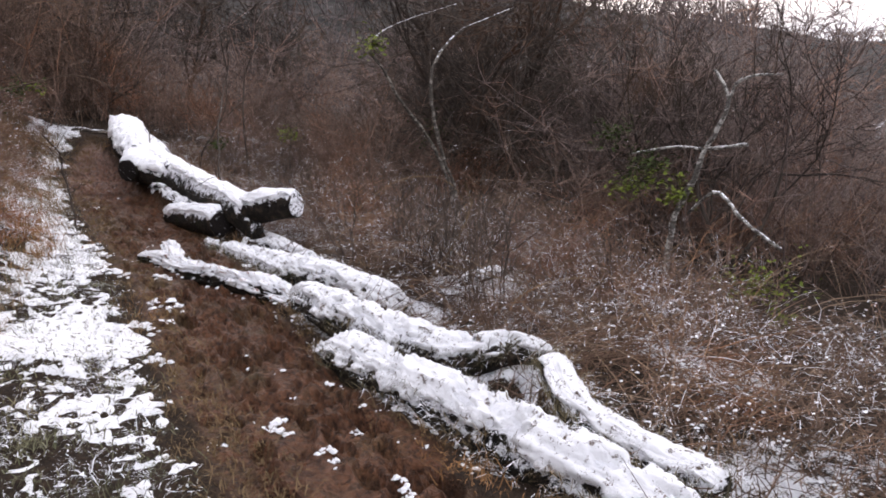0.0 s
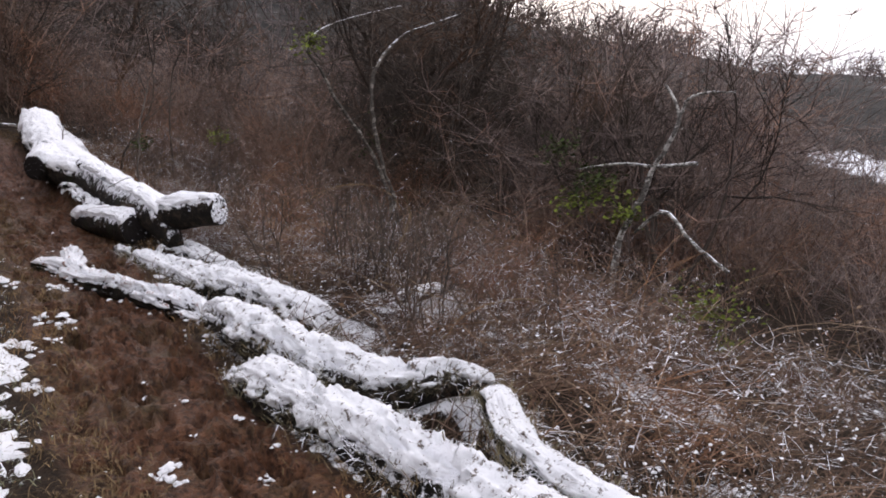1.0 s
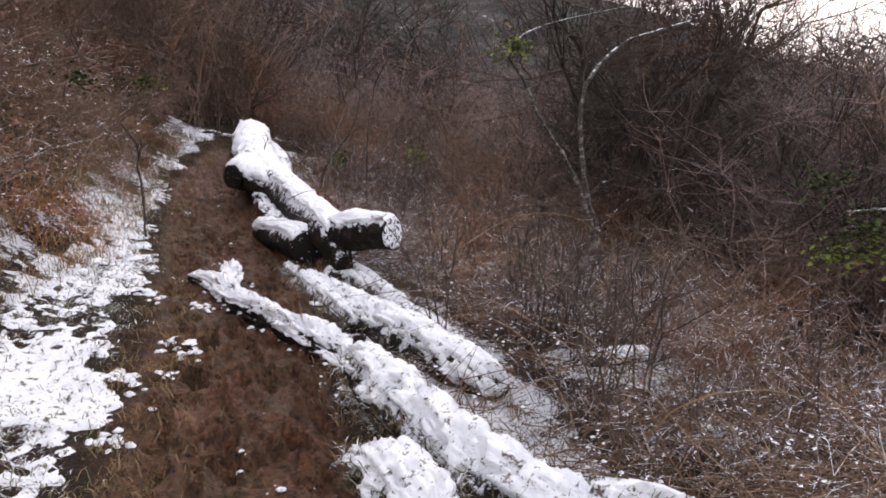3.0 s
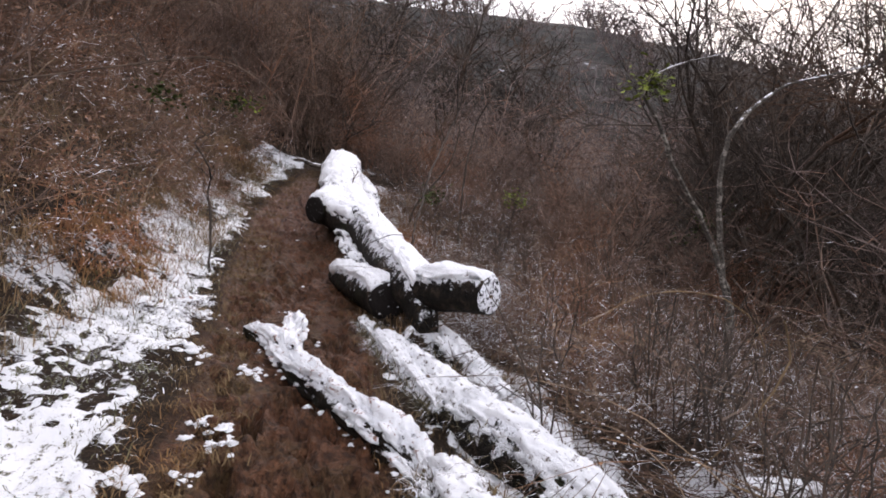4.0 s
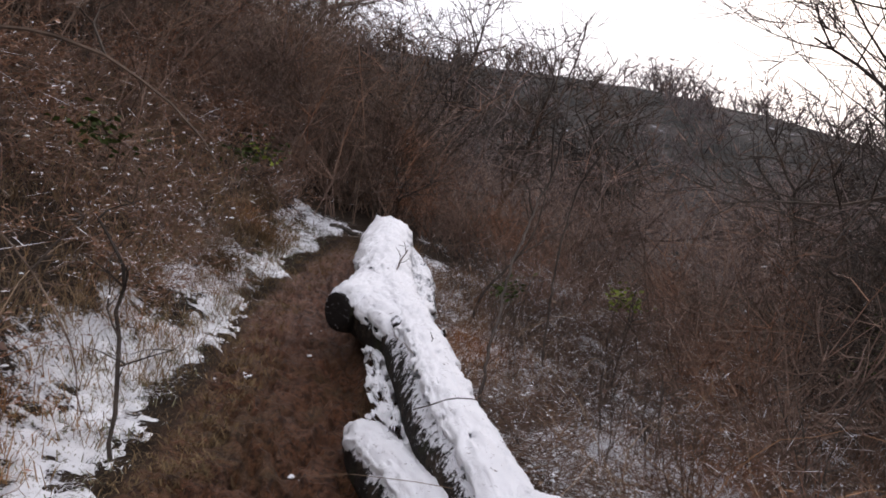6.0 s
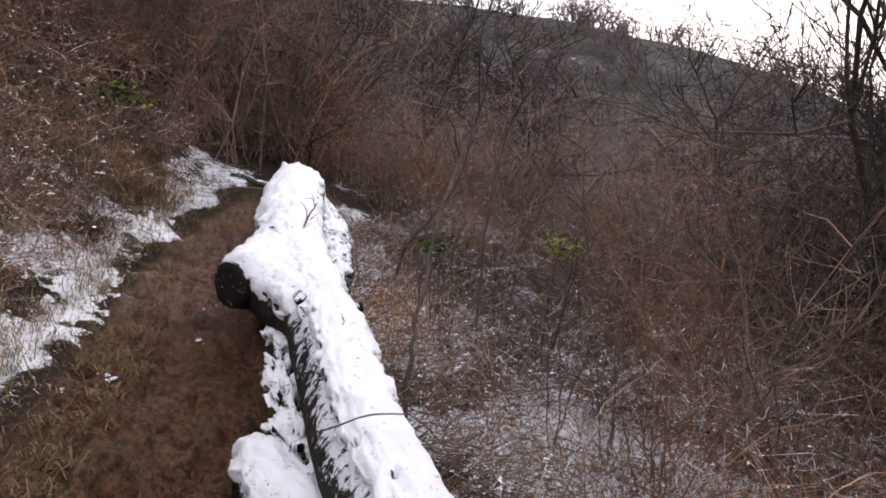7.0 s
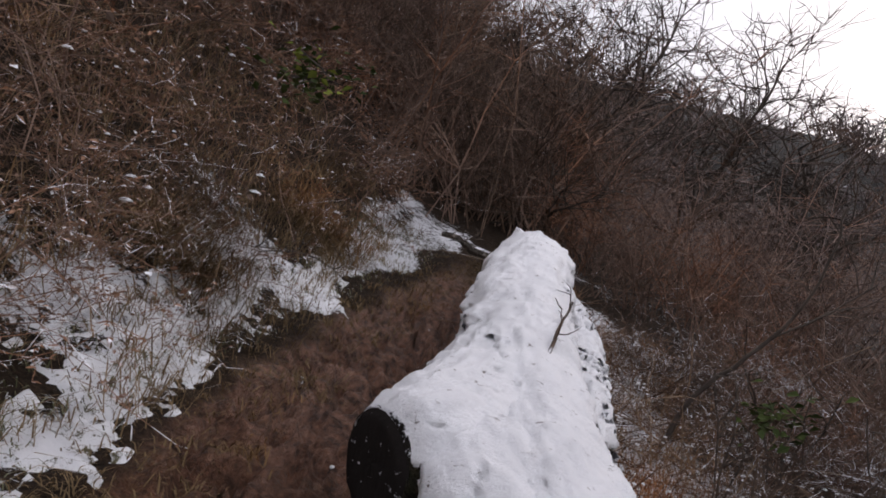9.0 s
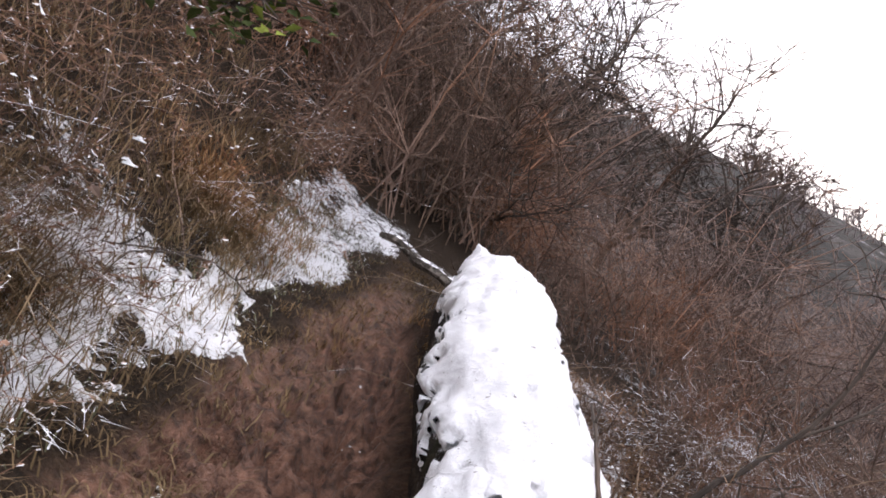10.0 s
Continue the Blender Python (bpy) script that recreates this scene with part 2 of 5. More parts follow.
FROST = twig_material("frosted_verge_grass", (0.05, 0.055, 0.022), (0.36, 0.35, 0.22), 0.85, hue=0.0, nscale=7.0)
# thicket twigs lightened and greyed, so aerial haze is painted into their colour
HAZY_HILLTWIGS = twig_material("hazy_hillside_twigs", (0.08, 0.062, 0.055), (0.47, 0.37, 0.325), 1.4, hue=0.0)
BANKTWIGS = twig_material("bank_scrub_twigs", (0.05, 0.036, 0.027), (0.4, 0.29, 0.215), 1.35, hue=0.0)
SCRUB = twig_material("low_scrub_twigs", (0.032, 0.019, 0.014), (0.4, 0.27, 0.2), 0.8, hue=0.0)
FROST_STRAW = twig_material("frosted_straw", (0.025, 0.022, 0.01), (0.3, 0.26, 0.16), 0.95, hue=0.0, nscale=7.0)


# ---- the lie of the land ----
def vnoise(x, y, seed=0):
    """Smooth value noise on arrays, from 0 to 1."""
    x, y = np.asarray(x, float), np.asarray(y, float)
    xi, yi = np.floor(x).astype(np.int64), np.floor(y).astype(np.int64)
    u, v = x - xi, y - yi
    u, v = u * u * (3 - 2 * u), v * v * (3 - 2 * v)

    def h(a, b):
        n = (a * 374761393 + b * 668265263 + seed * 974634777) & 0x7FFFFFFF
        n = ((n ^ (n >> 13)) * 1274126177) & 0x7FFFFFFF
        return ((n ^ (n >> 16)) & 0xFFFF) / 65535.0

    return (h(xi, yi) * (1 - u) + h(xi + 1, yi) * u) * (1 - v) + (h(xi, yi + 1) * (1 - u) + h(xi + 1, yi + 1) * u) * v


def fbm(x, y, seed=0, octaves=4):
    total, amp, norm = 0.0, 1.0, 0.0
    for o in range(octaves):
        total = total + amp * vnoise(np.asarray(x) * 2**o, np.asarray(y) * 2**o, seed + 17 * o)
        norm, amp = norm + amp, amp * 0.5
    return total / norm


def smooth(a, b, v):
    w = np.clip((np.asarray(v, float) - a) / (b - a), 0, 1)
    return w * w * (3 - 2 * w)


RISE_Y = [-30, -6, -3, 0, 1.3, 3.7, 5.5, 7.1, 8.2, 9.7, 11.2, 14.5, 18, 24, 40]
RISE_Z = [-2.5, -0.4, -0.15, 0.05, 0.12, 0.41, 0.56, 0.74, 0.84, 1.05, 1.35, 2.05, 2.7, 3.7, 5.5]
RIGHT_X = [-0.8, -0.2, 0.3, 0.8, 1.5, 2.5, 4, 6, 10, 20, 40]
RIGHT_Z = [0.15, 0.0, -0.11, -0.3, -0.48, -0.62, -0.95, -1.5, -2.6, -4.6, -6]
BANK_D = [0, 0.35, 1.0, 2.5, 5, 12, 30, 80]
BANK_Z = [0, 0.2, 0.75, 2.0, 3.7, 7.5, 14, 22]
AZ = [-180, -120, -60, -20, -3, 8, 22, 30, 39, 43, 60, 70, 100, 180]
EL = [8, 14, 20, 17, 15.0, 13.9, 12.4, 10.5, 7.8, 5.2, 0.0, -1.6, -1, 8]


def bank_foot(y):
    return np.interp(y, [-4, 0, 2.5, 5, 10, 13, 16], [-2.5, -2.3, -1.85, -1.3, -1.08, -0.9, -0.4])


def mud_left(y):
    return np.interp(y, [-5, -1, 3, 9, 10.5, 12, 14], [-1.0, -0.95, -0.86, -0.98, -0.82, -0.5, -0.1])


def mud_right(y):
    return np.interp(y, [-5, -1, 1, 3, 5, 8, 10, 12, 14], [0.2, 0.25, 0.3, 0.35, 0.45, 0.42, 0.3, 0.1, -0.1])


# logs: axis points with the radius at each
TRUNK = [(0.8, 4.68, 0.36, 0.09), (0.77, 4.82, 0.53, 0.14), (0.73, 5.0, 0.68, 0.175), (0.67, 5.35, 0.78, 0.18), (0.62, 5.75, 0.83, 0.195), (0.58, 6.5, 0.92, 0.21),
         (0.52, 7.5, 1.04, 0.22), (0.43, 8.4, 1.17, 0.24), (0.33, 9.5, 1.37, 0.285), (0.36, 10.7, 1.58, 0.325), (0.42, 11.6, 1.77, 0.32), (0.45, 11.95, 1.86, 0.28), (0.46, 12.1, 1.92, 0.23)]
STUB = [(1.23, 4.36, 0.73, 0.16), (1.08, 4.53, 0.735, 0.165), (0.9, 4.75, 0.72, 0.17), (0.74, 5.05, 0.7, 0.15)]
LIMB = [(0.34, 9.75, 1.38, 0.2), (0.25, 9.15, 1.31, 0.225), (0.16, 8.7, 1.27, 0.225), (0.06, 8.3, 1.24, 0.2), (-0.08, 8.14, 1.235, 0.168)]
FLANK = [(0.62, 8.95, 0.98, 0.08), (0.68, 9.35, 1.04, 0.17), (0.74, 10.1, 1.16, 0.22), (0.72, 11.0, 1.38, 0.23), (0.62, 11.7, 1.64, 0.18)]
ARM = [(0.16, 6.5, 0.62, 0.11), (0.27, 6.0, 0.62, 0.16), (0.52, 5.08, 0.58, 0.178)]
LOG_SPLIT = [(0.44, 4.65, 0.29, 0.1), (0.66, 3.75, 0.2, 0.14), (0.88, 3.1, 0.12, 0.155), (1.28, 2.5, -0.08, 0.15), (1.42, 2.32, -0.22, 0.09)]
LOG_SLAB = [(0.28, 5.2, 0.35, 0.05), (0.43, 4.25, 0.29, 0.075), (0.63, 3.2, 0.19, 0.06)]
LOG_BEHIND = [(0.82, 4.9, 0.34, 0.08), (0.92, 4.6, 0.26, 0.1), (1.24, 3.81, 0.0, 0.12), (1.44, 3.15, -0.2, 0.11)]
LOG_MID = [(0.42, 2.32, 0.14, 0.06), (0.45, 2.2, 0.2, 0.1), (0.49, 1.9, 0.19, 0.14), (0.6, 1.2, 0.1, 0.16), (0.76, 0.75, 0.03, 0.16), (1.0, 0.47, -0.03, 0.14), (1.32, 0.4, -0.06, 0.11), (1.6, 0.36, -0.2, 0.06)]
LOG_NEAR = [(0.28, 1.22, 0.0, 0.07), (0.3, 1.12, 0.04, 0.14), (0.4, 0.55, 0.0, 0.165), (0.53, 0.05, -0.05, 0.175), (0.6, -0.45, -0.12, 0.19), (0.72, -0.92, -0.22, 0.2), (0.88, -1.5, -0.34, 0.2)]
LOG_STUB = [(1.28, -0.1, 0.0, 0.085), (1.07, -0.55, -0.09, 0.09), (1.09, -0.94, -0.17, 0.09), (1.2, -1.45, -0.27, 0.09)]
FORK = [(-0.56, 4.16, 0.54, 0.07), (-0.36, 3.95, 0.47, 0.09), (-0.2, 3.49, 0.4, 0.1), (0.04, 3.14, 0.32, 0.11), (0.3, 2.72, 0.22, 0.1), (0.42, 2.42, 0.15, 0.06)]
FORK_LIMB = [(-0.25, 4.46, 0.56, 0.05), (-0.25, 4.15, 0.52, 0.06), (-0.27, 3.75, 0.45, 0.07)]
LOG_SMALL = [(2.4, 2.86, -0.27, 0.05), (2.6, 2.76, -0.24, 0.07), (2.86, 2.66, -0.21, 0.05)]
ALL_AXES = [TRUNK, STUB, ARM, LOG_SPLIT, LOG_SLAB, LOG_BEHIND, LOG_MID, LOG_NEAR, LOG_STUB, LOG_SMALL, FORK, FORK_LIMB]


def axis_samples():
    rows = []
    for axis in ALL_AXES:
        for a, b in zip(axis, axis[1:]):
            for k in range(8):
                rows.append([p + (q - p) * k / 8 for p, q in zip(a, b)])
        rows.append(list(axis[-1]))
    return np.array(rows)


AXIS_PTS = axis_samples()


def log_distance(x, y):
    """Distance in plan to the nearest log's axis, less its radius."""
    x, y = np.asarray(x, float), np.asarray(y, float)
    if x.size < 10:
        return (np.hypot(x[..., None] - AXIS_PTS[:, 0], y[..., None] - AXIS_PTS[:, 1]) - AXIS_PTS[:, 3]).min(-1)
    d = np.full(np.shape(x), 9.0)
    for ax, ay, az, r in AXIS_PTS:
        d = np.minimum(d, np.hypot(x - ax, y - ay) - r)
    return d


def land(x, y):
    """Height of the bare ground, without fine relief."""
    x, y = np.asarray(x, float), np.asarray(y, float)
    foot = bank_foot(y)
    near = np.interp(y, RISE_Y, RISE_Z) + np.interp(np.maximum(x, foot), RIGHT_X, RIGHT_Z)
    near = near - 0.2 * np.minimum(np.maximum(x, foot) + 0.8, 0)
    near = near + np.interp(np.maximum(foot - x, 0), BANK_D, BANK_Z)
    r = np.hypot(x, y)
    el = np.interp(np.degrees(np.arctan2(x, y)), AZ, EL)
    hill = 1.6 + np.tan(np.radians(el)) * np.minimum(r, 150) - np.maximum(r - 150, 0) * 0.12
    hill = hill + 3.0 * (fbm(x / 23, y / 23, 5) - 0.5) * smooth(60, 120, r)
    w = smooth(24, 135, r)
    z = near * (1 - w) + hill * w
    return z + 0.5 * (fbm(x / 6, y / 6, 3) - 0.5) * smooth(3, 9, np.abs(x))


AXIS_LAND = land(AXIS_PTS[:, 0], AXIS_PTS[:, 1])


def mounded(x, y):
    """The land with the earth banked up under the logs."""
    x, y = np.asarray(x, float), np.asarray(y, float)
    z = land(x, y)
    if x.size < 10 and (np.abs(x) > 2.6).all():
        return z
    for (ax, ay, az, r), low in zip(AXIS_PTS, AXIS_LAND):
        if az - r - low < 0.42 and not (ax > 0.5 and 4.2 < ay < 5.5 and az > 0.5):
            seat, wide = az - 0.88 * r, 0.14 if r > 0.2 else 0.06
            z = np.maximum(z, z + (seat - z) * (1 - smooth(0.5 * r, 1.3 * r + wide, np.hypot(x - ax, y - ay))))
    return z


def spread(inner, step, outer, growth, centre):
    """Coordinates that are close together near the path and widen towards the horizon."""
    lo, hi = inner
    mid = list(np.arange(lo, hi, step))
    up, down, s = [], [], step
    v = hi
    while v < outer:
        up.append(v)
        s = min(s * growth, 12)
        v += s
    s, v = step, lo - step
    while v > -outer:
        down.append(v)
        s = min(s * growth, 12)
        v -= s
    return np.array(down[::-1] + mid + up)


GX, GY = spread((-1.5, 1.2), 0.024, 330, 1.11, 0), spread((-1.4, 10.4), 0.029, 330, 1.13, 0)
XX, YY = np.meshgrid(GX, GY)
MUD = smooth(0, 0.14, XX - mud_left(YY) + 0.22 * (fbm(XX * 3, YY * 3, 8) - 0.5)) * smooth(0, 0.12, mud_right(YY) - XX + 0.25 * (fbm(XX * 3, YY * 3, 9) - 0.5))
MUD = MUD * smooth(13.8, 12.0, YY)
ZZ = mounded(XX, YY)
RAISED = smooth(0.04, 0.16, ZZ - land(XX, YY))
MUD = MUD * (1 - 0.8 * RAISED)
near_w = smooth(9, 3, np.abs(XX)) * smooth(20, 12, np.abs(YY - 3))
ZZ = ZZ + near_w * (1 - MUD) * 0.09 * (fbm(XX * 4, YY * 4, 21) - 0.5)
clods = fbm(XX * 7, YY * 5, 32, 3)
ZZ = ZZ + MUD * (0.1 * (fbm(XX * 4, YY * 2.6, 31, 3) - 0.5) + 0.05 * (np.abs(clods - 0.5) * 2 - 0.25) + (0.06 + 0.06 * smooth(6.5, 8.5, YY)) * (fbm(XX * 14, YY * 11, 33, 2) - 0.5) - 0.03)
rng = random.Random(4)
for k in range(620):  # boot prints trodden into the mud
    fy = rng.uniform(-2.0, 11.5)
    fx = rng.uniform(float(mud_left(fy)) + 0.15, float(mud_right(fy)) - 0.1)
    turn = rng.gauss(0, 0.45)
    la, lb, dep = rng.uniform(0.07, 0.15), rng.uniform(0.03, 0.06), rng.uniform(0.025, 0.065)
    i0, i1 = np.searchsorted(GX, (fx - 0.25, fx + 0.25))
    j0, j1 = np.searchsorted(GY, (fy - 0.25, fy + 0.25))
    dx, dy = XX[j0:j1, i0:i1] - fx, YY[j0:j1, i0:i1] - fy
    u, v = dx * math.cos(turn) + dy * math.sin(turn), -dx * math.sin(turn) + dy * math.cos(turn)
    q = np.sqrt((u / lb) ** 2 + (v / la) ** 2)
    ZZ[j0:j1, i0:i1] += MUD[j0:j1, i0:i1] * (-dep * (1 - smooth(0.8, 1.08, q)) + 0.28 * dep * np.exp(-((q - 1.3) / 0.3) ** 2))


def sheet(name, xx, yy, zz, keep=None):
    """A mesh from a grid of heights; keep: which cells have a face."""
    ny, nx = xx.shape
    idx = np.arange(ny * nx).reshape(ny, nx)
    quads = np.stack([idx[:-1, :-1], idx[:-1, 1:], idx[1:, 1:], idx[1:, :-1]], -1)
    quads = quads.reshape(-1, 4) if keep is None else quads[keep]
    used = np.unique(quads)
    back = np.full(ny * nx, -1)
    back[used] = np.arange(len(used))
    verts = np.stack([xx.ravel(), yy.ravel(), zz.ravel()], -1)[used]
    me = bpy.data.meshes.new(name)
    me.from_pydata(verts.tolist(), [], back[quads].tolist())
    me.polygons.foreach_set("use_smooth", np.ones(len(quads), bool))
    return me, used


# how much snow lies where: the verge, round the logs, the lower slope and the bank
ragged = 0.5 * (fbm(XX * 2.2, YY * 2.2, 44, 3) - 0.5)
strip = smooth(-0.6, 0.0, XX - bank_foot(YY) + ragged) * (1 - smooth(-0.2, 0.14, XX - mud_left(YY) + 1.3 * ragged)) * smooth(16, 14, YY)
logs = 1 - smooth(0.0, 0.4, log_distance(XX, YY) + 0.3 * ragged)
right = smooth(0.6, 1.1, XX) * (1 - 0.3 * smooth(3, 4.5, XX)) * (1 - 0.4 * smooth(5, 9, XX)) * (1 - smooth(14, 20, YY))
bank = smooth(0.1, 0.5, bank_foot(YY) - XX) * (1 - smooth(0.5, 2.5, bank_foot(YY) - XX))
slope = np.hypot(np.gradient(ZZ, axis=1) / np.gradient(XX, axis=1), np.gradient(ZZ, axis=0) / np.gradient(YY, axis=0))
FIRM = (0.44 + 0.11 * smooth(0.5, 2.2, YY)) * strip + 0.1 * RAISED * smooth(-0.1, 0.3, XX) + 0.38 * logs * (1 - 0.85 * MUD) * smooth(0.2, 0.6, XX + 0.35) - 0.12 * smooth(0.8, 1.8, slope)
THIN = FIRM + (0.41 + 0.05 * smooth(2.5, 5, YY)) * right * (1 - 0.15 * smooth(7, 10, YY)) + 0.4 * bank - 0.1 * MUD + (0.28 + 0.25 * smooth(0.8, 1.2, XX)) * (fbm(XX * 1.6, YY * 1.6, 47, 4) - 0.5)
THIN = THIN + 0.9 * np.exp(-(((XX - 38) * 0.94 - (YY - 14) * 0.35) / 2.2) ** 2 - (((XX - 38) * 0.35 + (YY - 14) * 0.94) / 6.5) ** 2)  # a snowy clearing far down the valley

THIN = THIN - 0.3 * smooth(0.5, 0.65, XX) * smooth(1.4, 1.15, XX) * smooth(-2.4, -1.9, YY) * smooth(1.2, 0.7, YY)  # bare hollow between the logs
THIN = THIN + 0.17 * smooth(0.7, 0.9, XX) * smooth(2.0, 1.5, XX) * smooth(8.2, 9.0, YY) * smooth(14, 12.5, YY)
me, used = sheet("ground", XX, YY, ZZ)
# the second field marks wet mud whose colour also carries painted sky sheen
for key, field in (("mud", MUD), ("soaked_sheen", MUD * smooth(7.6, 9.4, YY)), ("snow", THIN + 0.06 - 0.1 * strip * smooth(8, 5, YY)  - 0.4 * smooth(10.5, 12.0, YY) * smooth(0.25, 0.6, bank_foot(YY) - XX)), ("far", smooth(18, 45, np.hypot(XX, YY)))):
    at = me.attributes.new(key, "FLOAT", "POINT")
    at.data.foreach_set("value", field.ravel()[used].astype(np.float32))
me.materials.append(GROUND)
ground = tagged(new("ground", me), "muddy brown hillside path and litter-covered slopes", "ground", kind="structure")

# ---- snow lying on the ground ----
sel_x, sel_y = (GX > -2.6) & (GX < 2.2), (GY > -4) & (GY < 11.5)
SX, SY, SZ, SM, firm, verge = (a[np.ix_(sel_y, sel_x)] for a in (XX, YY, ZZ, MUD, FIRM, strip))
patch = 0.35 * fbm(SX * 1.9, SY * 1.9, 41, 3) + 0.35 * fbm(SX * 8, SY * 8, 42, 3) + 0.42 * fbm(SX * 22, SY * 17, 45, 2)
COVER = firm + 0.1 + 0.18 * (fbm(SX * 1.6, SY * 1.6, 47, 4) - 0.5) - patch - 0.2 * SM * (1 - verge) + 0.5 * smooth(2.5, 4.0, SY) * (fbm(SX * 12, SY * 15, 48, 3) - 0.54) + smooth(6.8, 8.2, SY) * (0.1 + 0.16 * np.exp(-((SX + 1.2) / 0.3) ** 2 - ((SY - 9.2) / 0.6) ** 2))
HS = np.clip(COVER * 0.16, -0.02, 0.018) + 0.03 * (fbm(SX * 13, SY * 13, 43, 3) - 0.45) * smooth(0, 0.08, COVER)
cells = (COVER[:-1, :-1] > 0) | (COVER[1:, :-1] > 0) | (COVER[:-1, 1:] > 0) | (COVER[1:, 1:] > 0)
me, used = sheet("snow_patches", SX, SY, SZ + np.where(COVER > 0, HS, -0.02), cells)
me.materials.append(VERGE_SNOW)
tagged(new("snow_patches", me), "thin patchy white snow lying on grass beside the path", "snow", kind="stuff")


def surface_z(x, y):
    """Height of the finished ground, relief and all."""
    x, y = np.asarray(x, float), np.asarray(y, float)
    i, j = np.clip(np.searchsorted(GX, x) - 1, 0, len(GX) - 2), np.clip(np.searchsorted(GY, y) - 1, 0, len(GY) - 2)
    u, v = (x - GX[i]) / (GX[i + 1] - GX[i]), (y - GY[j]) / (GY[j + 1] - GY[j])
    return (ZZ[j, i] * (1 - u) + ZZ[j, i + 1] * u) * (1 - v) + (ZZ[j + 1, i] * (1 - u) + ZZ[j + 1, i + 1] * u) * v


def ground_z(x, y):
    return float(surface_z(x, y))


# ---- fallen logs ----
def thing(name, label, category, at=(0, 0, 0), group="", kind=""):
    e = new(name)
    e.location = at
    return tagged(e, label, category, group, kind)


def part(name, me, material, parent, label=""):
    me.materials.append(material)
    ob = new(name, me)
    ob.parent = parent
    if parent is not None:
        ob.matrix_parent_inverse = Matrix.Identity(4)
    if label:
        ob["label"] = label
    return ob


def resample(axis, step):
    """Points along a smooth curve through the axis points: place, radius."""
    pts = np.array(axis, float)
    out = []
    for k in range(len(pts) - 1):
        p0, p1, p2, p3 = pts[max(k - 1, 0)], pts[k], pts[k + 1], pts[min(k + 2, len(pts) - 1)]
        n = max(2, int(np.linalg.norm(p2[:3] - p1[:3]) / step))
        for t in np.arange(n) / n:
            out.append(0.5 * (2 * p1 + (p2 - p0) * t + (2 * p0 - 5 * p1 + 4 * p2 - p3) * t**2 + (3 * p1 - p0 - 3 * p2 + p3) * t**3))
    return np.array(out + [pts[-1]])


def frames_along(pts):
    tang = np.gradient(pts[:, :3], axis=0)
    tang /= np.linalg.norm(tang, axis=1)[:, None]
    side = np.cross(tang, (0, 0, 1.0))
    side /= np.linalg.norm(side, axis=1)[:, None] + 1e-9
    return tang, side, np.cross(side, tang)


def bark_radius(A, T, radius, seed, rough):
    """The uneven girth of a log: lumps and bark ridges."""
    T = np.mod(T, 2 * math.pi)
    wrap = 1 - np.abs(T / math.pi - 1)
    lump = fbm(A * 2.2 + seed, np.cos(T) * 1.1 + 7 + np.sin(T) * 0.7, seed, 3) - 0.5
    ridge = fbm(A * 3.0, wrap * 22 + np.sin(T) * 3, seed + 3, 3) - 0.5
    return radius * (1 + rough * 2.0 * lump + rough * ridge)


def torn(A, T, seed, amount):
    """How far the splintered far end of a log stands out or falls short."""
    return amount * (fbm(np.cos(T) * 2.2 + 5, np.sin(T) * 2.2 + 5, seed + 6, 3) - 0.5 - 0.22 * np.cos(T) + 0.12 * np.sin(T)) * smooth(0.45, 0.0, A[-1:] - A)


def log_mesh(name, axis, base, seed, sides=36, rough=0.13, closed=(True, True), broken=0.0):
    """A tapered trunk with bark ridges and lumps; closed: whether each end is rounded off."""
    pts = resample(axis, 0.05)
    tang, side, up = frames_along(pts)
    along = np.r_[0, np.cumsum(np.linalg.norm(np.diff(pts[:, :3], axis=0), axis=1))]
    th = np.arange(sides) / sides * 2 * math.pi
    A, T = np.meshgrid(along, th, indexing="ij")
    R = bark_radius(A, T, pts[:, 3:4], seed, rough)
    ring = pts[:, None, :3] + torn(A, T, seed, broken)[..., None] * tang[:, None] + R[..., None] * (np.cos(T)[..., None] * side[:, None] + np.sin(T)[..., None] * up[:, None])
    verts = ring.reshape(-1, 3) - np.array(base)
    n = len(pts)
    faces = [(i * sides + j, (i + 1) * sides + j, (i + 1) * sides + (j + 1) % sides, i * sides + (j + 1) % sides) for i in range(n - 1) for j in range(sides)]
    verts = verts.tolist()
    for end, flag in ((0, closed[0]), (n - 1, closed[1])):
        c = len(verts)
        push = tang[end] * (-1 if end == 0 else 1) * pts[end, 3] * (0.18 if flag else -0.05)
        verts.append((pts[end, :3] + push - np.array(base)).tolist())
        loop = [(end * sides + j, end * sides + (j + 1) % sides) for j in range(sides)]
        faces += [(a, b, c) if end == 0 else (b, a, c) for a, b in loop]
    me = bpy.data.meshes.new(name)
    me.from_pydata(verts, [], faces)
    me.polygons.foreach_set("use_smooth", np.ones(len(faces), bool))
    return me


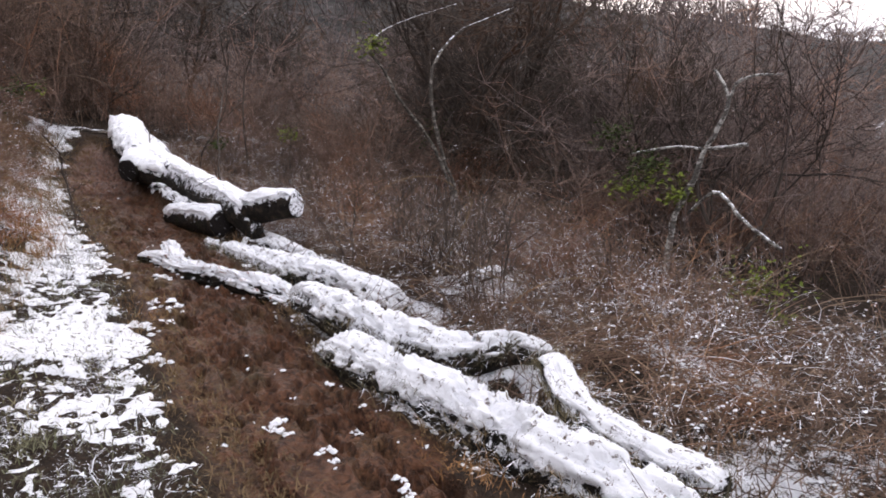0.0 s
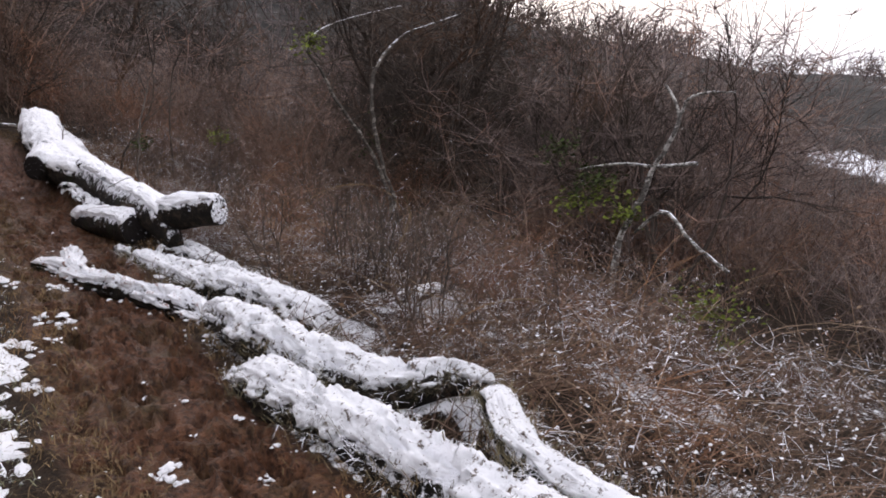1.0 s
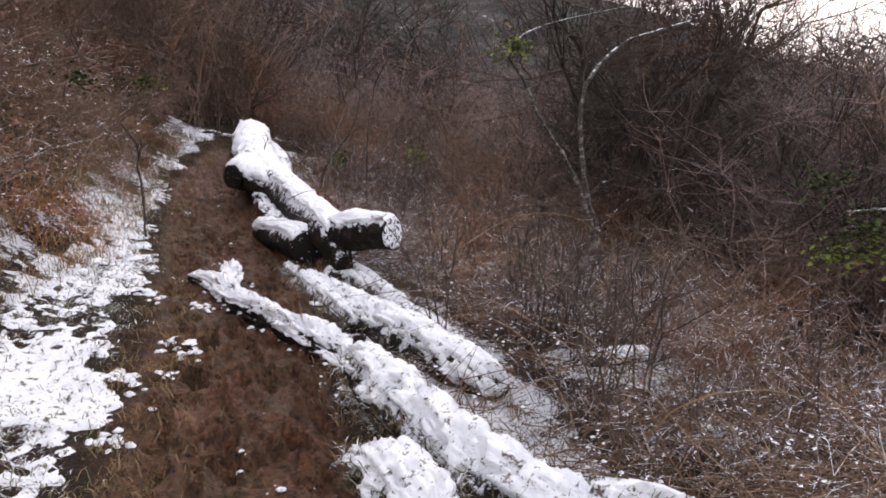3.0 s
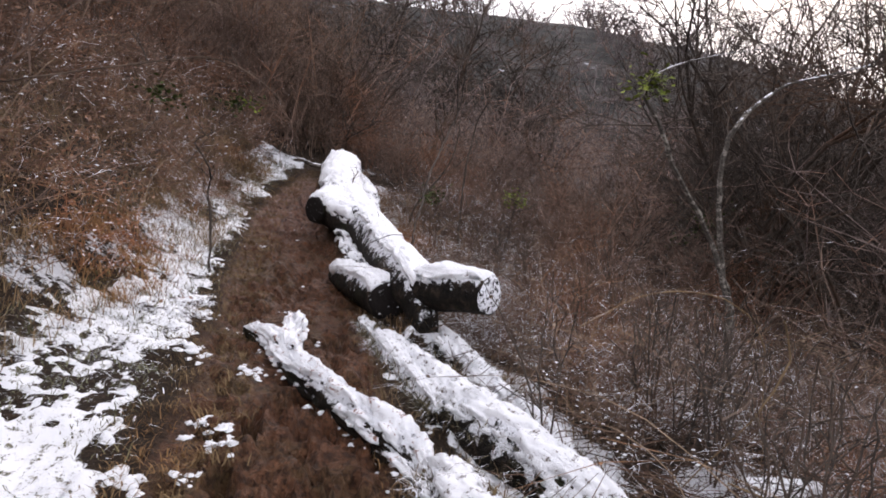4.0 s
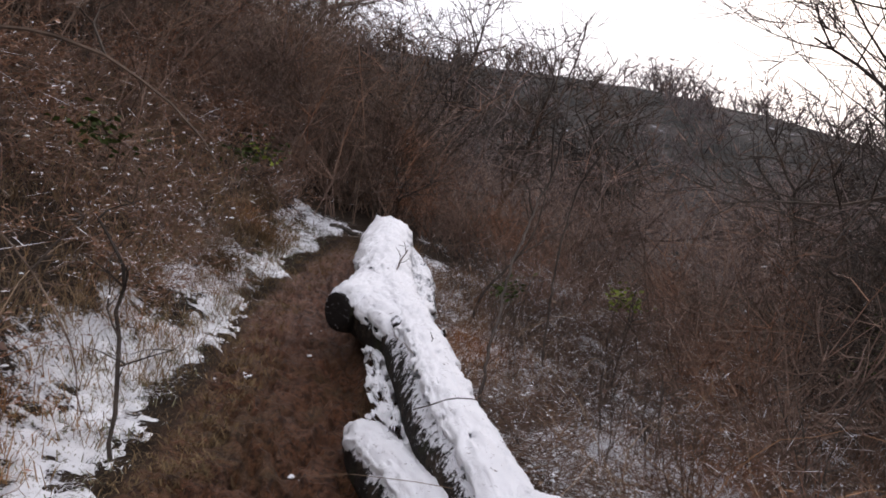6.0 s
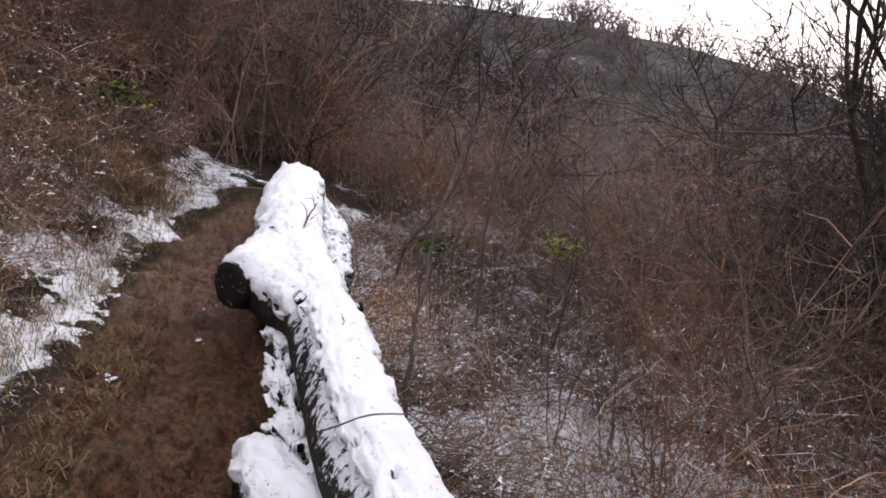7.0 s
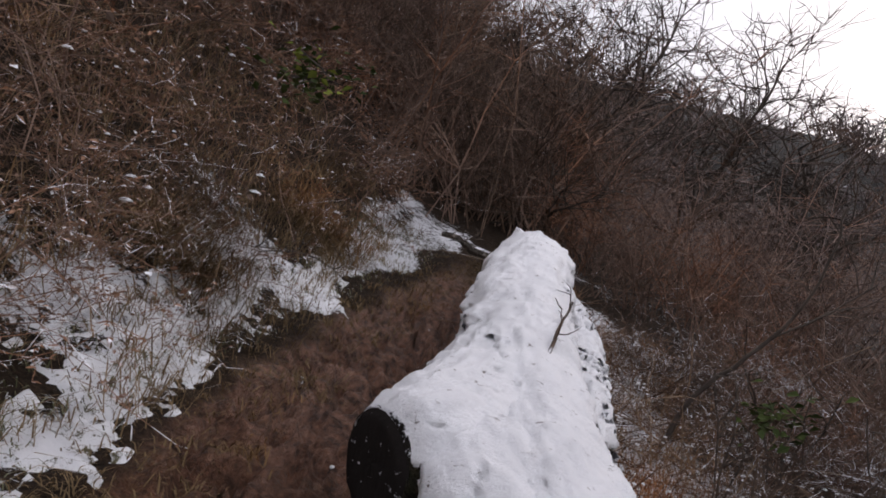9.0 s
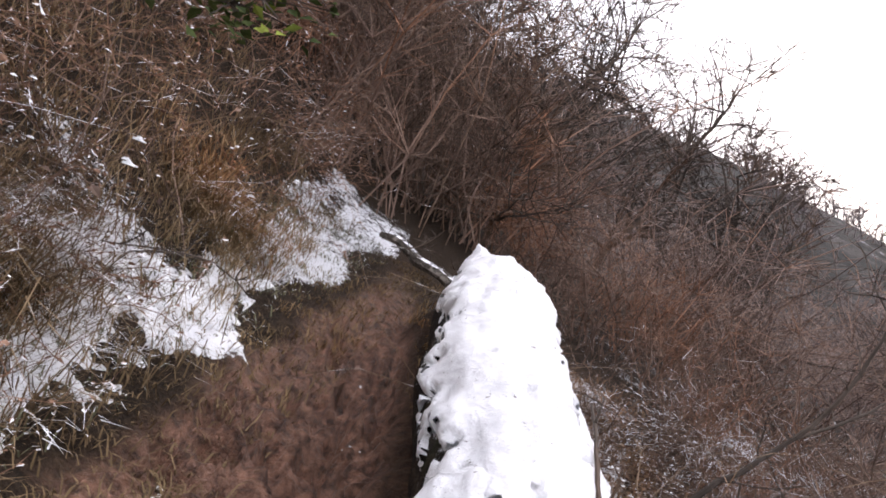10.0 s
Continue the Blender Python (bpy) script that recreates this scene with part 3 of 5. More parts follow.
def snow_cap(name, axis, base, seed, under, reach=(1.25, 1.25), thick=0.035, gaps=0.25, fluff=0.9, trim=0.0, broken=0.0, grain=1.0, more=0.0):
    """A ragged layer of snow along the top of a log. under: seed and roughness of its bark; reach: how far down the sides, in radians."""
    pts = resample(axis, 0.022)
    tang, side, up = frames_along(pts)
    along = np.r_[0, np.cumsum(np.linalg.norm(np.diff(pts[:, :3], axis=0), axis=1))]
    m = 56
    s = np.linspace(-1, 1, m)
    A, S = np.meshgrid(along, s, indexing="ij")
    edge = np.where(S < 0, reach[0], reach[1]) * (1 + 0.5 * (fbm(A * 3.5 + 40 * (S > 0), 0 * A + seed, seed, 4) - 0.5) * 2)
    edge = np.where(S < 0, edge * (1 + more * smooth(0.48, 0.66, A / along[-1])), edge)
    T = math.pi / 2 - S * edge
    hole = fbm(A * 8 * grain, T * 2.6 * grain, seed + 9, 5)
    fade = np.clip((1 - np.abs(S)) * 4, 0, 1) ** 0.6
    tip = np.clip((A - trim) / 0.05, 0, 1) * np.clip((along[-1] - A) / 0.05, 0, 1)
    need = gaps + 0.36 * smooth(0.4, 1.0, np.abs(S))
    lie = np.clip((hole - need) / 0.1, 0, 1) ** 0.7
    h = thick * fade * (0.15 + 1.0 * fbm(A * 5, T * 2.5, seed + 2, 3) + fluff * (0.35 * fbm(A * 11, T * 3.6, seed + 4, 2) + 0.8 * (fbm(A * 26, T * 7, seed + 5, 3) - 0.3))) * (0.2 + 0.8 * tip)
    R = bark_radius(A, T, pts[:, 3:4], *under) - 0.015 + 0.02 * np.minimum(np.minimum(tip, fade), lie) + h * lie
    ring = pts[:, None, :3] + torn(A, T, under[0], broken)[..., None] * tang[:, None] + R[..., None] * (np.cos(T)[..., None] * side[:, None] + np.sin(T)[..., None] * up[:, None])
    idx = np.arange(A.size).reshape(A.shape)
    keep = hole[:-1, :-1] > need[:-1, :-1] - 0.02
    quads = np.stack([idx[:-1, :-1], idx[:-1, 1:], idx[1:, 1:], idx[1:, :-1]], -1)[keep]
    used = np.unique(quads)
    back = np.full(A.size, -1)
    back[used] = np.arange(len(used))
    me = bpy.data.meshes.new(name)
    me.from_pydata((ring.reshape(-1, 3)[used] - np.array(base)).tolist(), [], back[quads].tolist())
    me.polygons.foreach_set("use_smooth", np.ones(len(quads), bool))
    return me


def cut_disc(name, axis, base, at_end, seed, size=0.97):
    """The sawn face of a log: a slightly dished, uneven disc, with a rim."""
    pts = resample(axis, 0.05)
    tang, side, up = frames_along(pts)
    k = -1 if at_end else 0
    out = tang[k] if at_end else -tang[k]
    rings, sides, verts, faces = 7, 32, [], []
    for i in range(rings + 1):
        r = pts[k, 3] * size * i / rings
        for j in range(sides):
            a = 2 * math.pi * j / sides
            w = r * (1 + 0.05 * math.sin(3 * a + seed))
            p = pts[k, :3] + out * (0.012 + 0.006 * float(vnoise(i * 0.9, j * 0.5, seed)) - (0.02 if i == rings else 0)) + w * (math.cos(a) * side[k] + math.sin(a) * up[k])
            verts.append((p - np.array(base)).tolist())
    for i in range(rings):
        for j in range(sides):
            f = (i * sides + j, i * sides + (j + 1) % sides, (i + 1) * sides + (j + 1) % sides, (i + 1) * sides + j)
            faces.append(f if at_end else f[::-1])
    me = bpy.data.meshes.new(name)
    me.from_pydata(verts, [], faces)
    me.polygons.foreach_set("use_smooth", np.ones(len(faces), bool))
    return me


def fallen_log(label, pieces, seed, thick=0.035, gaps=0.25, rough=0.13, fluff=0.9, cap=CRUST, broken=0.0, grain=1.0):
    """pieces: rows of part name, axis, which ends are sawn (0, 1) and how far the snow reaches down each side."""
    base = Vector(pieces[0][1][0][:3])
    log = thing("fallen_log", label, "log", base, "logs beside the path")
    for k, (name, axis, sawn, reach) in enumerate(pieces):
        body = part(name, log_mesh(name, axis, base, seed + k, rough=rough, closed=(0 not in sawn, 1 not in sawn), broken=broken if axis is TRUNK else 0), BARK, log)
        for e in sawn:
            snowy = name == "broken_stub"
            part("sawn_end", cut_disc("sawn_end", axis, base, e == 1, seed + k), CUT_SNOWY if snowy else CUT, body, "snow-dusted sawn log end" if snowy else "dark wet sawn log end")
        part("snow_cap", snow_cap("snow_cap", axis, base, seed + 50 + k, (seed + k, rough), reach, thick * (0.5 if name == "bark_flank" else 1), gaps + (0.22 if name == "bark_flank" else 0), fluff, 0.32 if axis is TRUNK else 0.0, broken if axis is TRUNK else 0, grain, 0.8 if axis is TRUNK else 0), cap, body, "white snow along the top")
    return log


trunk = fallen_log("thick forked dark tree trunk under snow lying along the path",
                   [("trunk", TRUNK, (), (0.72, 1.35)), ("broken_stub", STUB, (0,), (1.0, 0.95)), ("side_limb", LIMB, (1,), (1.9, 1.2)), ("bark_flank", FLANK, (), (0.8, 1.7)), ("arm", ARM, (1,), (1.2, 1.1)), ("burl", [(0.52, 7.5, 1.02, 0.19), (0.34, 7.9, 1.11, 0.215), (0.16, 8.35, 1.2, 0.21)], (), (1.3, 1.3))], 3, 0.05, 0.15, 0.1, 0.4, SNOW_M, 0.8, 2.0)
DRIFT = [(0.44, 5.35, 0.56, 0.13), (0.38, 6.0, 0.64, 0.13), (0.31, 6.7, 0.76, 0.11), (0.26, 7.3, 0.86, 0.09), (0.2, 7.8, 0.94, 0.05)]
part("snow_drift", snow_cap("snow_drift", DRIFT, trunk.location, 97, (4, 0.3), (1.5, 1.5), 0.03, 0.47, 1.4), CRUST, trunk, "broken snow caught under the trunk")
fallen_log("snow-covered split log lying on muddy ground", [("trunk", LOG_SPLIT, (), (1.0, 1.7)), ("split_slab", LOG_SLAB, (), (1.3, 0.7))], 11, 0.035, 0.33, 0.25, 1.3)
fallen_log("low log sunk in snow behind the split log", [("trunk", LOG_BEHIND, (), (1.3, 1.3))], 17, 0.03, 0.33, 0.25, 1.3)
fallen_log("snow-covered log on the path's edge among grass", [("trunk", LOG_MID, (), (1.35, 1.4))], 23, 0.035, 0.34, 0.25, 1.3)
fallen_log("snow-covered log bordering the muddy path", [("trunk", LOG_NEAR, (), (1.25, 1.6))], 29, 0.035, 0.34, 0.25, 1.3)
fallen_log("short snow-covered piece of log among brambles", [("trunk", LOG_SMALL, (), (1.5, 1.5))], 53, 0.03, 0.15)
fallen_log("thin broken snowy log lying in dead brambles", [("trunk", LOG_STUB, (), (1.2, 1.2))], 37, 0.03, 0.15)
fallen_log("low forked branch crusted with snow in the mud", [("trunk", FORK, (), (1.9, 1.9)), ("side_limb", FORK_LIMB, (), (1.7, 1.7))], 43, 0.024, 0.4, 0.6, 1.5, FORK_SNOW)


# ---- plants ----
def tubes(name, lines, sides=3, leaves=()):
    """One mesh from polylines of (place, radius) rows, and of leaves, each four points; each stem is an island."""
    verts, faces = [], []
    for four in leaves:
        faces.append(tuple(range(len(verts), len(verts) + 4)))
        verts += four
    ang = [2 * math.pi * k / sides for k in range(sides)]
    cs = [(math.cos(a), math.sin(a)) for a in ang]
    for line in lines:
        n = len(line)
        start = len(verts)
        d = Vector(line[-1][0]) - Vector(line[0][0])
        a = d.orthogonal().normalized()
        b = d.cross(a).normalized()
        for p, r in line:
            for c, s in cs:
                verts.append((p[0] + r * (c * a.x + s * b.x), p[1] + r * (c * a.y + s * b.y), p[2] + r * (c * a.z + s * b.z)))
        for i in range(n - 1):
            for j in range(sides):
                p, q = start + i * sides + j, start + i * sides + (j + 1) % sides
                faces.append((p, q, q + sides, p + sides))
    me = bpy.data.meshes.new(name)
    me.from_pydata(verts, [], faces)
    return me


def stem(rng, start, way, length, r0, r1, segs, droop, wander):
    """A wandering stem that bends down as it goes."""
    p, d, line = Vector(start), Vector(way).normalized(), []
    for k in range(segs + 1):
        t = k / segs
        line.append(((p.x, p.y, p.z), r0 + (r1 - r0) * t))
        d = (d + Vector((rng.gauss(0, wander), rng.gauss(0, wander), rng.gauss(0, wander) - droop))).normalized()
        p = p + d * (length / segs)
    return line


def away(rng, up):
    a = rng.uniform(0, 2 * math.pi)
    return Vector((math.cos(a), math.sin(a), up))


def dead_leaf(rng, at, size):
    a, n = away(rng, rng.uniform(-0.9, 0.5)).normalized(), away(rng, rng.uniform(0.3, 2)).normalized()
    b = a.cross(n).normalized() * size * rng.uniform(0.15, 0.35)
    p, q = Vector(at), Vector(at) + a * size
    m = (p + q) / 2 + n * size * 0.15
    return [tuple(p), tuple(m + b), tuple(q), tuple(m - b)]


def bush(name, label, category, group, seed, stems, height, radius, twigs, thick, droop, upright, material, segs=(4, 2), sides=3, leaves=0, wander=0.16):
    """A bush about a metre across: stems from the ground, and side twigs."""
    rng, b = random.Random(seed), thing(name, label, category, (0, 0, -60), group)
    for _ in range(stems):
        a, q = rng.uniform(0, 6.283), radius * math.sqrt(rng.random())
        s = (q * math.cos(a), q * math.sin(a), -0.06)
        main = stem(rng, s, away(rng, upright + rng.random()), height * rng.uniform(0.6, 1.25), thick, thick * 0.35, segs[0], droop, wander)
        lines = [main]
        for _ in range(twigs):
            k = rng.randint(1, segs[0])
            lines.append(stem(rng, main[k][0], away(rng, rng.uniform(-0.1, 1.2)), height * rng.uniform(0.12, 0.42), thick * 0.5, thick * 0.22, segs[1], droop * 0.6, 0.2))
        blades_of = [dead_leaf(rng, rng.choice(rng.choice(lines)[1:])[0], rng.uniform(0.02, 0.06)) for _ in range(leaves)]
        part("stem", tubes("stem", lines, sides, blades_of), material, b)
    return b


def thicket(name, label, seeds, places, rng, material, stems, height, radius, twigs, thick, droop, upright, segs, reach=(0.12, 0.42)):
    """Bushes past counting, joined into one mesh."""
    kinds = []
    for seed in seeds:
        r, lines = random.Random(seed), []
        for _ in range(stems):
            a, q = r.uniform(0, 6.283), radius * math.sqrt(r.random())
            main = stem(r, (q * math.cos(a), q * math.sin(a), -0.06), away(r, upright + r.random()), height * r.uniform(0.6, 1.25), thick, thick * 0.35, segs[0], droop, 0.16)
            lines.append(main)
            for _ in range(twigs):
                lines.append(stem(r, main[r.randint(1, segs[0])][0], away(r, r.uniform(-0.1, 1.2)), height * r.uniform(*reach), thick * 0.5, thick * 0.22, segs[1], 0, 0.2))
        me = tubes("bush", lines)
        v, f = np.empty(len(me.vertices) * 3), np.empty(len(me.loops), np.int64)
        me.vertices.foreach_get("co", v)
        me.loops.foreach_get("vertex_index", f)
        kinds.append((v.reshape(-1, 3), f.reshape(-1, 4)))
        bpy.data.meshes.remove(me)
    verts, faces, count = [], [], 0
    zs = mounded(np.array([p[0] for p in places]), np.array([p[1] for p in places]))
    for (x, y, s, h), z in zip(places, zs):
        v, f = rng.choice(kinds)
        a = rng.uniform(0, 6.283)
        c, n = math.cos(a) * s, math.sin(a) * s
        verts.append(np.stack([x + c * v[:, 0] - n * v[:, 1], y + n * v[:, 0] + c * v[:, 1], z + v[:, 2] * s * h], 1))
        faces.append(f + count)
        count += len(v)
    verts, faces = np.concatenate(verts), np.concatenate(faces)
    me = bpy.data.meshes.new(name)
    me.vertices.add(len(verts))
    me.vertices.foreach_set("co", verts.ravel())
    me.loops.add(faces.size)
    me.loops.foreach_set("vertex_index", faces.ravel())
    me.polygons.add(len(faces))
    me.polygons.foreach_set("loop_start", np.arange(len(faces)) * 4)
    me.update(calc_edges=True)
    me.materials.append(material)
    return tagged(new(name, me), label, "bushes", kind="stuff")


def spread_out(protos, places, rng):
    """Sets copies of the plants on the ground; the first ones become the last copies."""
    used = set()
    for x, y, s, h in places:
        p = rng.choice(protos)
        m = Matrix.LocRotScale((x, y, ground_z(x, y)), Euler((rng.gauss(0, 0.08), rng.gauss(0, 0.08), rng.uniform(0, 6.28))), None)
        if p in used:
            ob = copy_thing(p, m)
        else:
            used.add(p)
            ob = p
            ob.matrix_basis = m
        ob.scale = (s, s, s * h)


def clear_of_path(x, y, margin=0.0):
    return x < bank_foot(y) - margin or (x > 0.75 + margin and float(log_distance(np.array([x]), np.array([y]))[0]) > 0.15 + margin)


rng = random.Random(12)
BRAMBLES = [bush("bramble_bush", "tangled brown leafless bramble with snow flecks on the slope", "bush", "brambles below the logs", 100 + k, 9, 1.1, 0.45, 10, 0.0055, 0.14, 0.8, BRAMBLE, leaves=14, wander=0.25) for k in range(5)]
FERNS = [bush("dead_bracken", "rust-brown dead bracken hanging on the bank", "bracken", "bracken on the bank", 300 + k, 11, 0.95, 0.42, 9, 0.005, 0.2, 0.6, BRACKEN, leaves=24, wander=0.32) for k in range(4)]
THORNS = [bush("thorn_bush", "leafless reddish-brown thorn bush on the slope", "bush", "bushes on the slope", 200 + k, 12, 1.8, 0.5, 12, 0.009, 0.0, 1.7, THICKET, (4, 2), wander=0.22) for k in range(4)]

spots = []
while len(spots) < 185:  # low brambles on the slope below the logs
    x, y = 0.9 + 4.4 * rng.random() ** 1.25, rng.uniform(-1.9, 13.5)
    if clear_of_path(x, y, 0.22):
        near = min(1, (x - 0.8) / 2)
        spots.append((x, y, rng.uniform(0.38, 0.6) + 0.3 * near, rng.uniform(0.6, 1.0)))
spread_out(BRAMBLES, [p for p in spots if not (p[0] < 1.75 and 8.3 < p[1] < 11.8)], rng)  # open below the trunk
ARCHES = [bush("arching_bramble", "long tan bramble canes arching over the slope", "bush", "brambles below the logs", 140 + k, 6, 2.1, 0.35, 3, 0.0048, 0.24, 1.5, CANE, (8, 2), leaves=4, wander=0.12) for k in range(4)]
spots = []
while len(spots) < 62:
    x, y = 1.3 + 4.6 * rng.random(), rng.uniform(-1.6, 12)
    if clear_of_path(x, y, 0.4):
        spots.append((x, y, rng.uniform(0.6, 1.15), rng.uniform(0.6, 1.0)))
for _ in range(16):  # and on the bank
    y = rng.uniform(3.5, 12)
    spots.append((float(bank_foot(y)) - rng.uniform(0.5, 2.4), y, rng.uniform(0.5, 0.9), rng.uniform(0.6, 0.9)))
spread_out(ARCHES, spots, rng)
spots = []
for _ in range(150):  # rust-red bracken and brambles on the bank
    y = rng.uniform(0.5, 17)
    up = 3.0 * rng.random() ** 1.15
    spots.append((float(bank_foot(y)) - 0.25 - up, y, rng.uniform(0.45, 0.7) + 0.3 * min(up, 2), rng.uniform(0.7, 1.1)))
for _ in range(14):
    y = rng.uniform(7.2, 10.6)
    spots.append((float(bank_foot(y)) - rng.uniform(0.3, 1.6), y, rng.uniform(0.5, 0.8), rng.uniform(0.7, 1.0)))
for _ in range(18):
    spots.append((rng.uniform(2.9, 5.2), rng.uniform(-0.8, 2.4), rng.uniform(0.5, 0.9), rng.uniform(0.6, 1.0)))
for _ in range(16):
    spots.append((rng.uniform(1.25, 3.4), rng.uniform(9.3, 13.8), rng.uniform(0.35, 0.6), rng.uniform(0.7, 1.1)))
for _ in range(26):  # rusty patches on the slope below
    spots.append((rng.uniform(2.6, 5.2), rng.uniform(-0.5, 10), rng.uniform(0.5, 0.8), rng.uniform(0.6, 1.0)))
spread_out(FERNS, spots, rng)
spots = [(float(bank_foot(y)) - 0.4 - 2.2 * rng.random(), y, rng.uniform(0.5, 0.9), rng.uniform(0.7, 1.1)) for y in [rng.uniform(2.5, 15) for _ in range(45)]]
BANK = [bush("bank_bush", "leafless brown twiggy bush on the bank", "bush", "bushes on the bank", 600 + k, 10, 1.3, 0.5, 14, 0.005, 0.08, 0.9, THICKET, leaves=12, wander=0.25) for k in range(3)]
spread_out(BANK, spots, rng)
spots = []
for _ in range(125):  # leafless bushes on the near slopes
    if rng.random() < 0.3:
        y = rng.uniform(4, 18)
        x = float(bank_foot(y)) - 1.3 - 4 * rng.random()
    elif rng.random() < 0.35:
        x, y = rng.uniform(-2.6, 5), rng.uniform(14.2, 18)
    else:
        x, y = 3.4 + 8 * rng.random() ** 1.3, rng.uniform(-2, 15)
    birches = (2.4 < x < 4.5 and 3.6 < y < 6.4) or (3.0 < x < 6.0 and -0.5 < y < 4.2)  # open ground round the two birches
    if not birches:
        spots.append((x, y, rng.uniform(0.8, 1.25) * ((1.3 if x < 1 else 0.85) if y > 14 else 1), rng.uniform(0.8, 1.2)))
spots += [(x, y, s, 0.9) for x, y, s in ((6.2, 8.4, 0.95), (6.7, 8.3, 0.9), (5.9, 8.9, 0.9), (7.3, 8.7, 1.0), (6.5, 7.7, 0.8))]
spread_out(THORNS, spots, rng)
spots = []
while len(spots) < 330:  # knee-high twiggy scrub over the slope below the trunk
    x, y = 1.05 + 4.6 * rng.random() ** 1.1, rng.uniform(1.0, 14)
    if clear_of_path(x, y, 0.12) and (y > 4.5 or x > 1.9) and not (y > 8.6 and x < 1.9):
        spots.append((x, y, rng.uniform(0.3, 0.5) + 0.13 * min(x - 1, 2), rng.uniform(0.8, 1.2)))
thicket("low_scrub", "knee-high reddish-brown leafless scrub on the slope", range(460, 465), spots, rng, SCRUB, 9, 1.15, 0.55, 7, 0.006, 0.05, 1.3, (3, 1))
spots = []
while len(spots) < 270:
    x, y = rng.uniform(-14, 32), rng.uniform(-4, 48)
    if (x > 8 or y > 17 or x < -5) and math.degrees(math.atan2(x, y)) > -40:
        spots.append((x, y, rng.uniform(0.9, 1.4) * (1 + 0.014 * math.hypot(x, y)), rng.uniform(0.8, 1.3)))
thicket("hillside_thicket", "leafless grey-brown thorn thicket covering the hillside", range(400, 405), spots, rng, HAZY_HILLTWIGS, 13, 1.9, 0.55, 9, 0.01, 0.0, 1.5, (3, 1))
spots = []
while len(spots) < 80:  # tall thorn trees down the slope
    x, y = rng.uniform(7.5, 19), rng.uniform(-2.5, 9.5)
    turn = math.degrees(math.atan2(x + 1.3, y + 3.5))
    if (40 < turn < 56.5 or 56.5 <= turn < 72 and len(spots) % 3 == 0) and not (6 < x < 9.5 and 7.5 < y < 10.5):
        spots.append((x, y, rng.uniform(0.75, 1.1) * (0.75 + 0.025 * x) * (1.32 if turn < 56.5 else 0.85), rng.uniform(0.85, 1.15)))
thicket("tall_thicket", "tall grey-brown leafless thorn trees down the slope", range(480, 484), spots, rng, HAZY_HILLTWIGS, 10, 3.6, 0.8, 21, 0.011, 0.0, 1.6, (4, 2), (0.06, 0.22))
spots = []
while len(spots) < 180:  # tall dense scrub above the path, up the bank
    x, y = rng.uniform(-11, 1.2), rng.uniform(3, 27)
    if x < float(bank_foot(min(y, 13))) - 2.6 or y > 15.2:
        spots.append((x, y, rng.uniform(0.95, 1.4) * (1 + 0.012 * y), rng.uniform(0.9, 1.25)))
thicket("bank_thicket", "dense dark leafless scrub on the upper bank", range(440, 444), spots, rng, BANKTWIGS, 17, 2.1, 0.6, 11, 0.0065, 0.0, 1.3, (3, 1))
spots = []
while len(spots) < 380:
    a, q = radians(rng.uniform(-25, 85)), 52 + 100 * rng.random() ** 0.5
    spots.append((q * math.sin(a), q * math.cos(a), rng.uniform(1.6, 3.4) * (0.55 if a > radians(56) else 1), rng.uniform(0.7, 1.1)))
thicket("distant_woods", "bare brown woods on the distant hill", range(500, 504), spots, rng, HAZY_FARWOOD, 6, 1.9, 0.8, 7, 0.045, 0.0, 1.3, (2, 1))


# ---- trees ----
def grow(rng, start, way, length, r, depth, lines, kids, spread_by=0.62, up=0.1, segs=5, fine=0.006, first=(0.5, 0.8)):
    """A limb that forks again and again; depth counts down to the finest twigs."""
    line = stem(rng, start, way, length, r, r * 0.5, segs, -up * 0.35, 0.17)
    lines[depth].append(line)
    if depth == 0:
        return
    for k in range(kids[4 - depth]):
        i = rng.randint(max(1, segs - 3) if depth == 3 else 1, segs)
        d = Vector(line[i][0]) - Vector(line[i - 1][0])
        d = (d.normalized() + Vector((rng.gauss(0, spread_by), rng.gauss(0, spread_by), rng.gauss(up, spread_by * 0.7)))).normalized()
        grow(rng, line[i][0], d, length * rng.uniform(*(first if depth == 4 else (0.5, 0.8))), max(r * 0.5, fine), depth - 1, lines, kids, spread_by, up, max(3, segs - 1), fine)


def bare_tree(label, at, height, r, seed, stems=2, material=DARKBARK, lean=(0, 0), kids=(3, 3, 4, 6), spread_by=0.62, splay=0.35, fine=0.006, group="bare trees on the slope", first=(0.5, 0.8)):
    rng = random.Random(seed)
    lines = [[], [], [], [], []]
    for k in range(stems):
        a = rng.uniform(0, 6.28)
        way = (splay * math.cos(a) + lean[0], splay * math.sin(a) + lean[1], 1)
        grow(rng, (0.05 * math.cos(a), 0.05 * math.sin(a), -0.1), way, height * 0.38, r, 4, lines, kids, spread_by, fine=fine, first=first)
    t = thing("bare_tree", label, "tree", at, group)
    for line in lines[4]:
        part("trunk", tubes("trunk", [line], 7), material, t)
    for line in lines[3]:
        part("limb", tubes("limb", [line], 5), material, t)
    part("branchwork", tubes("branchwork", lines[2] + lines[1], 4), material, t)["kind"] = "stuff"
    part("crown", tubes("crown", lines[0], 3), material, t)["kind"] = "stuff"
    return t


def on_ground(x, y, dz=-0.05):
    return (x, y, ground_z(x, y) + dz)


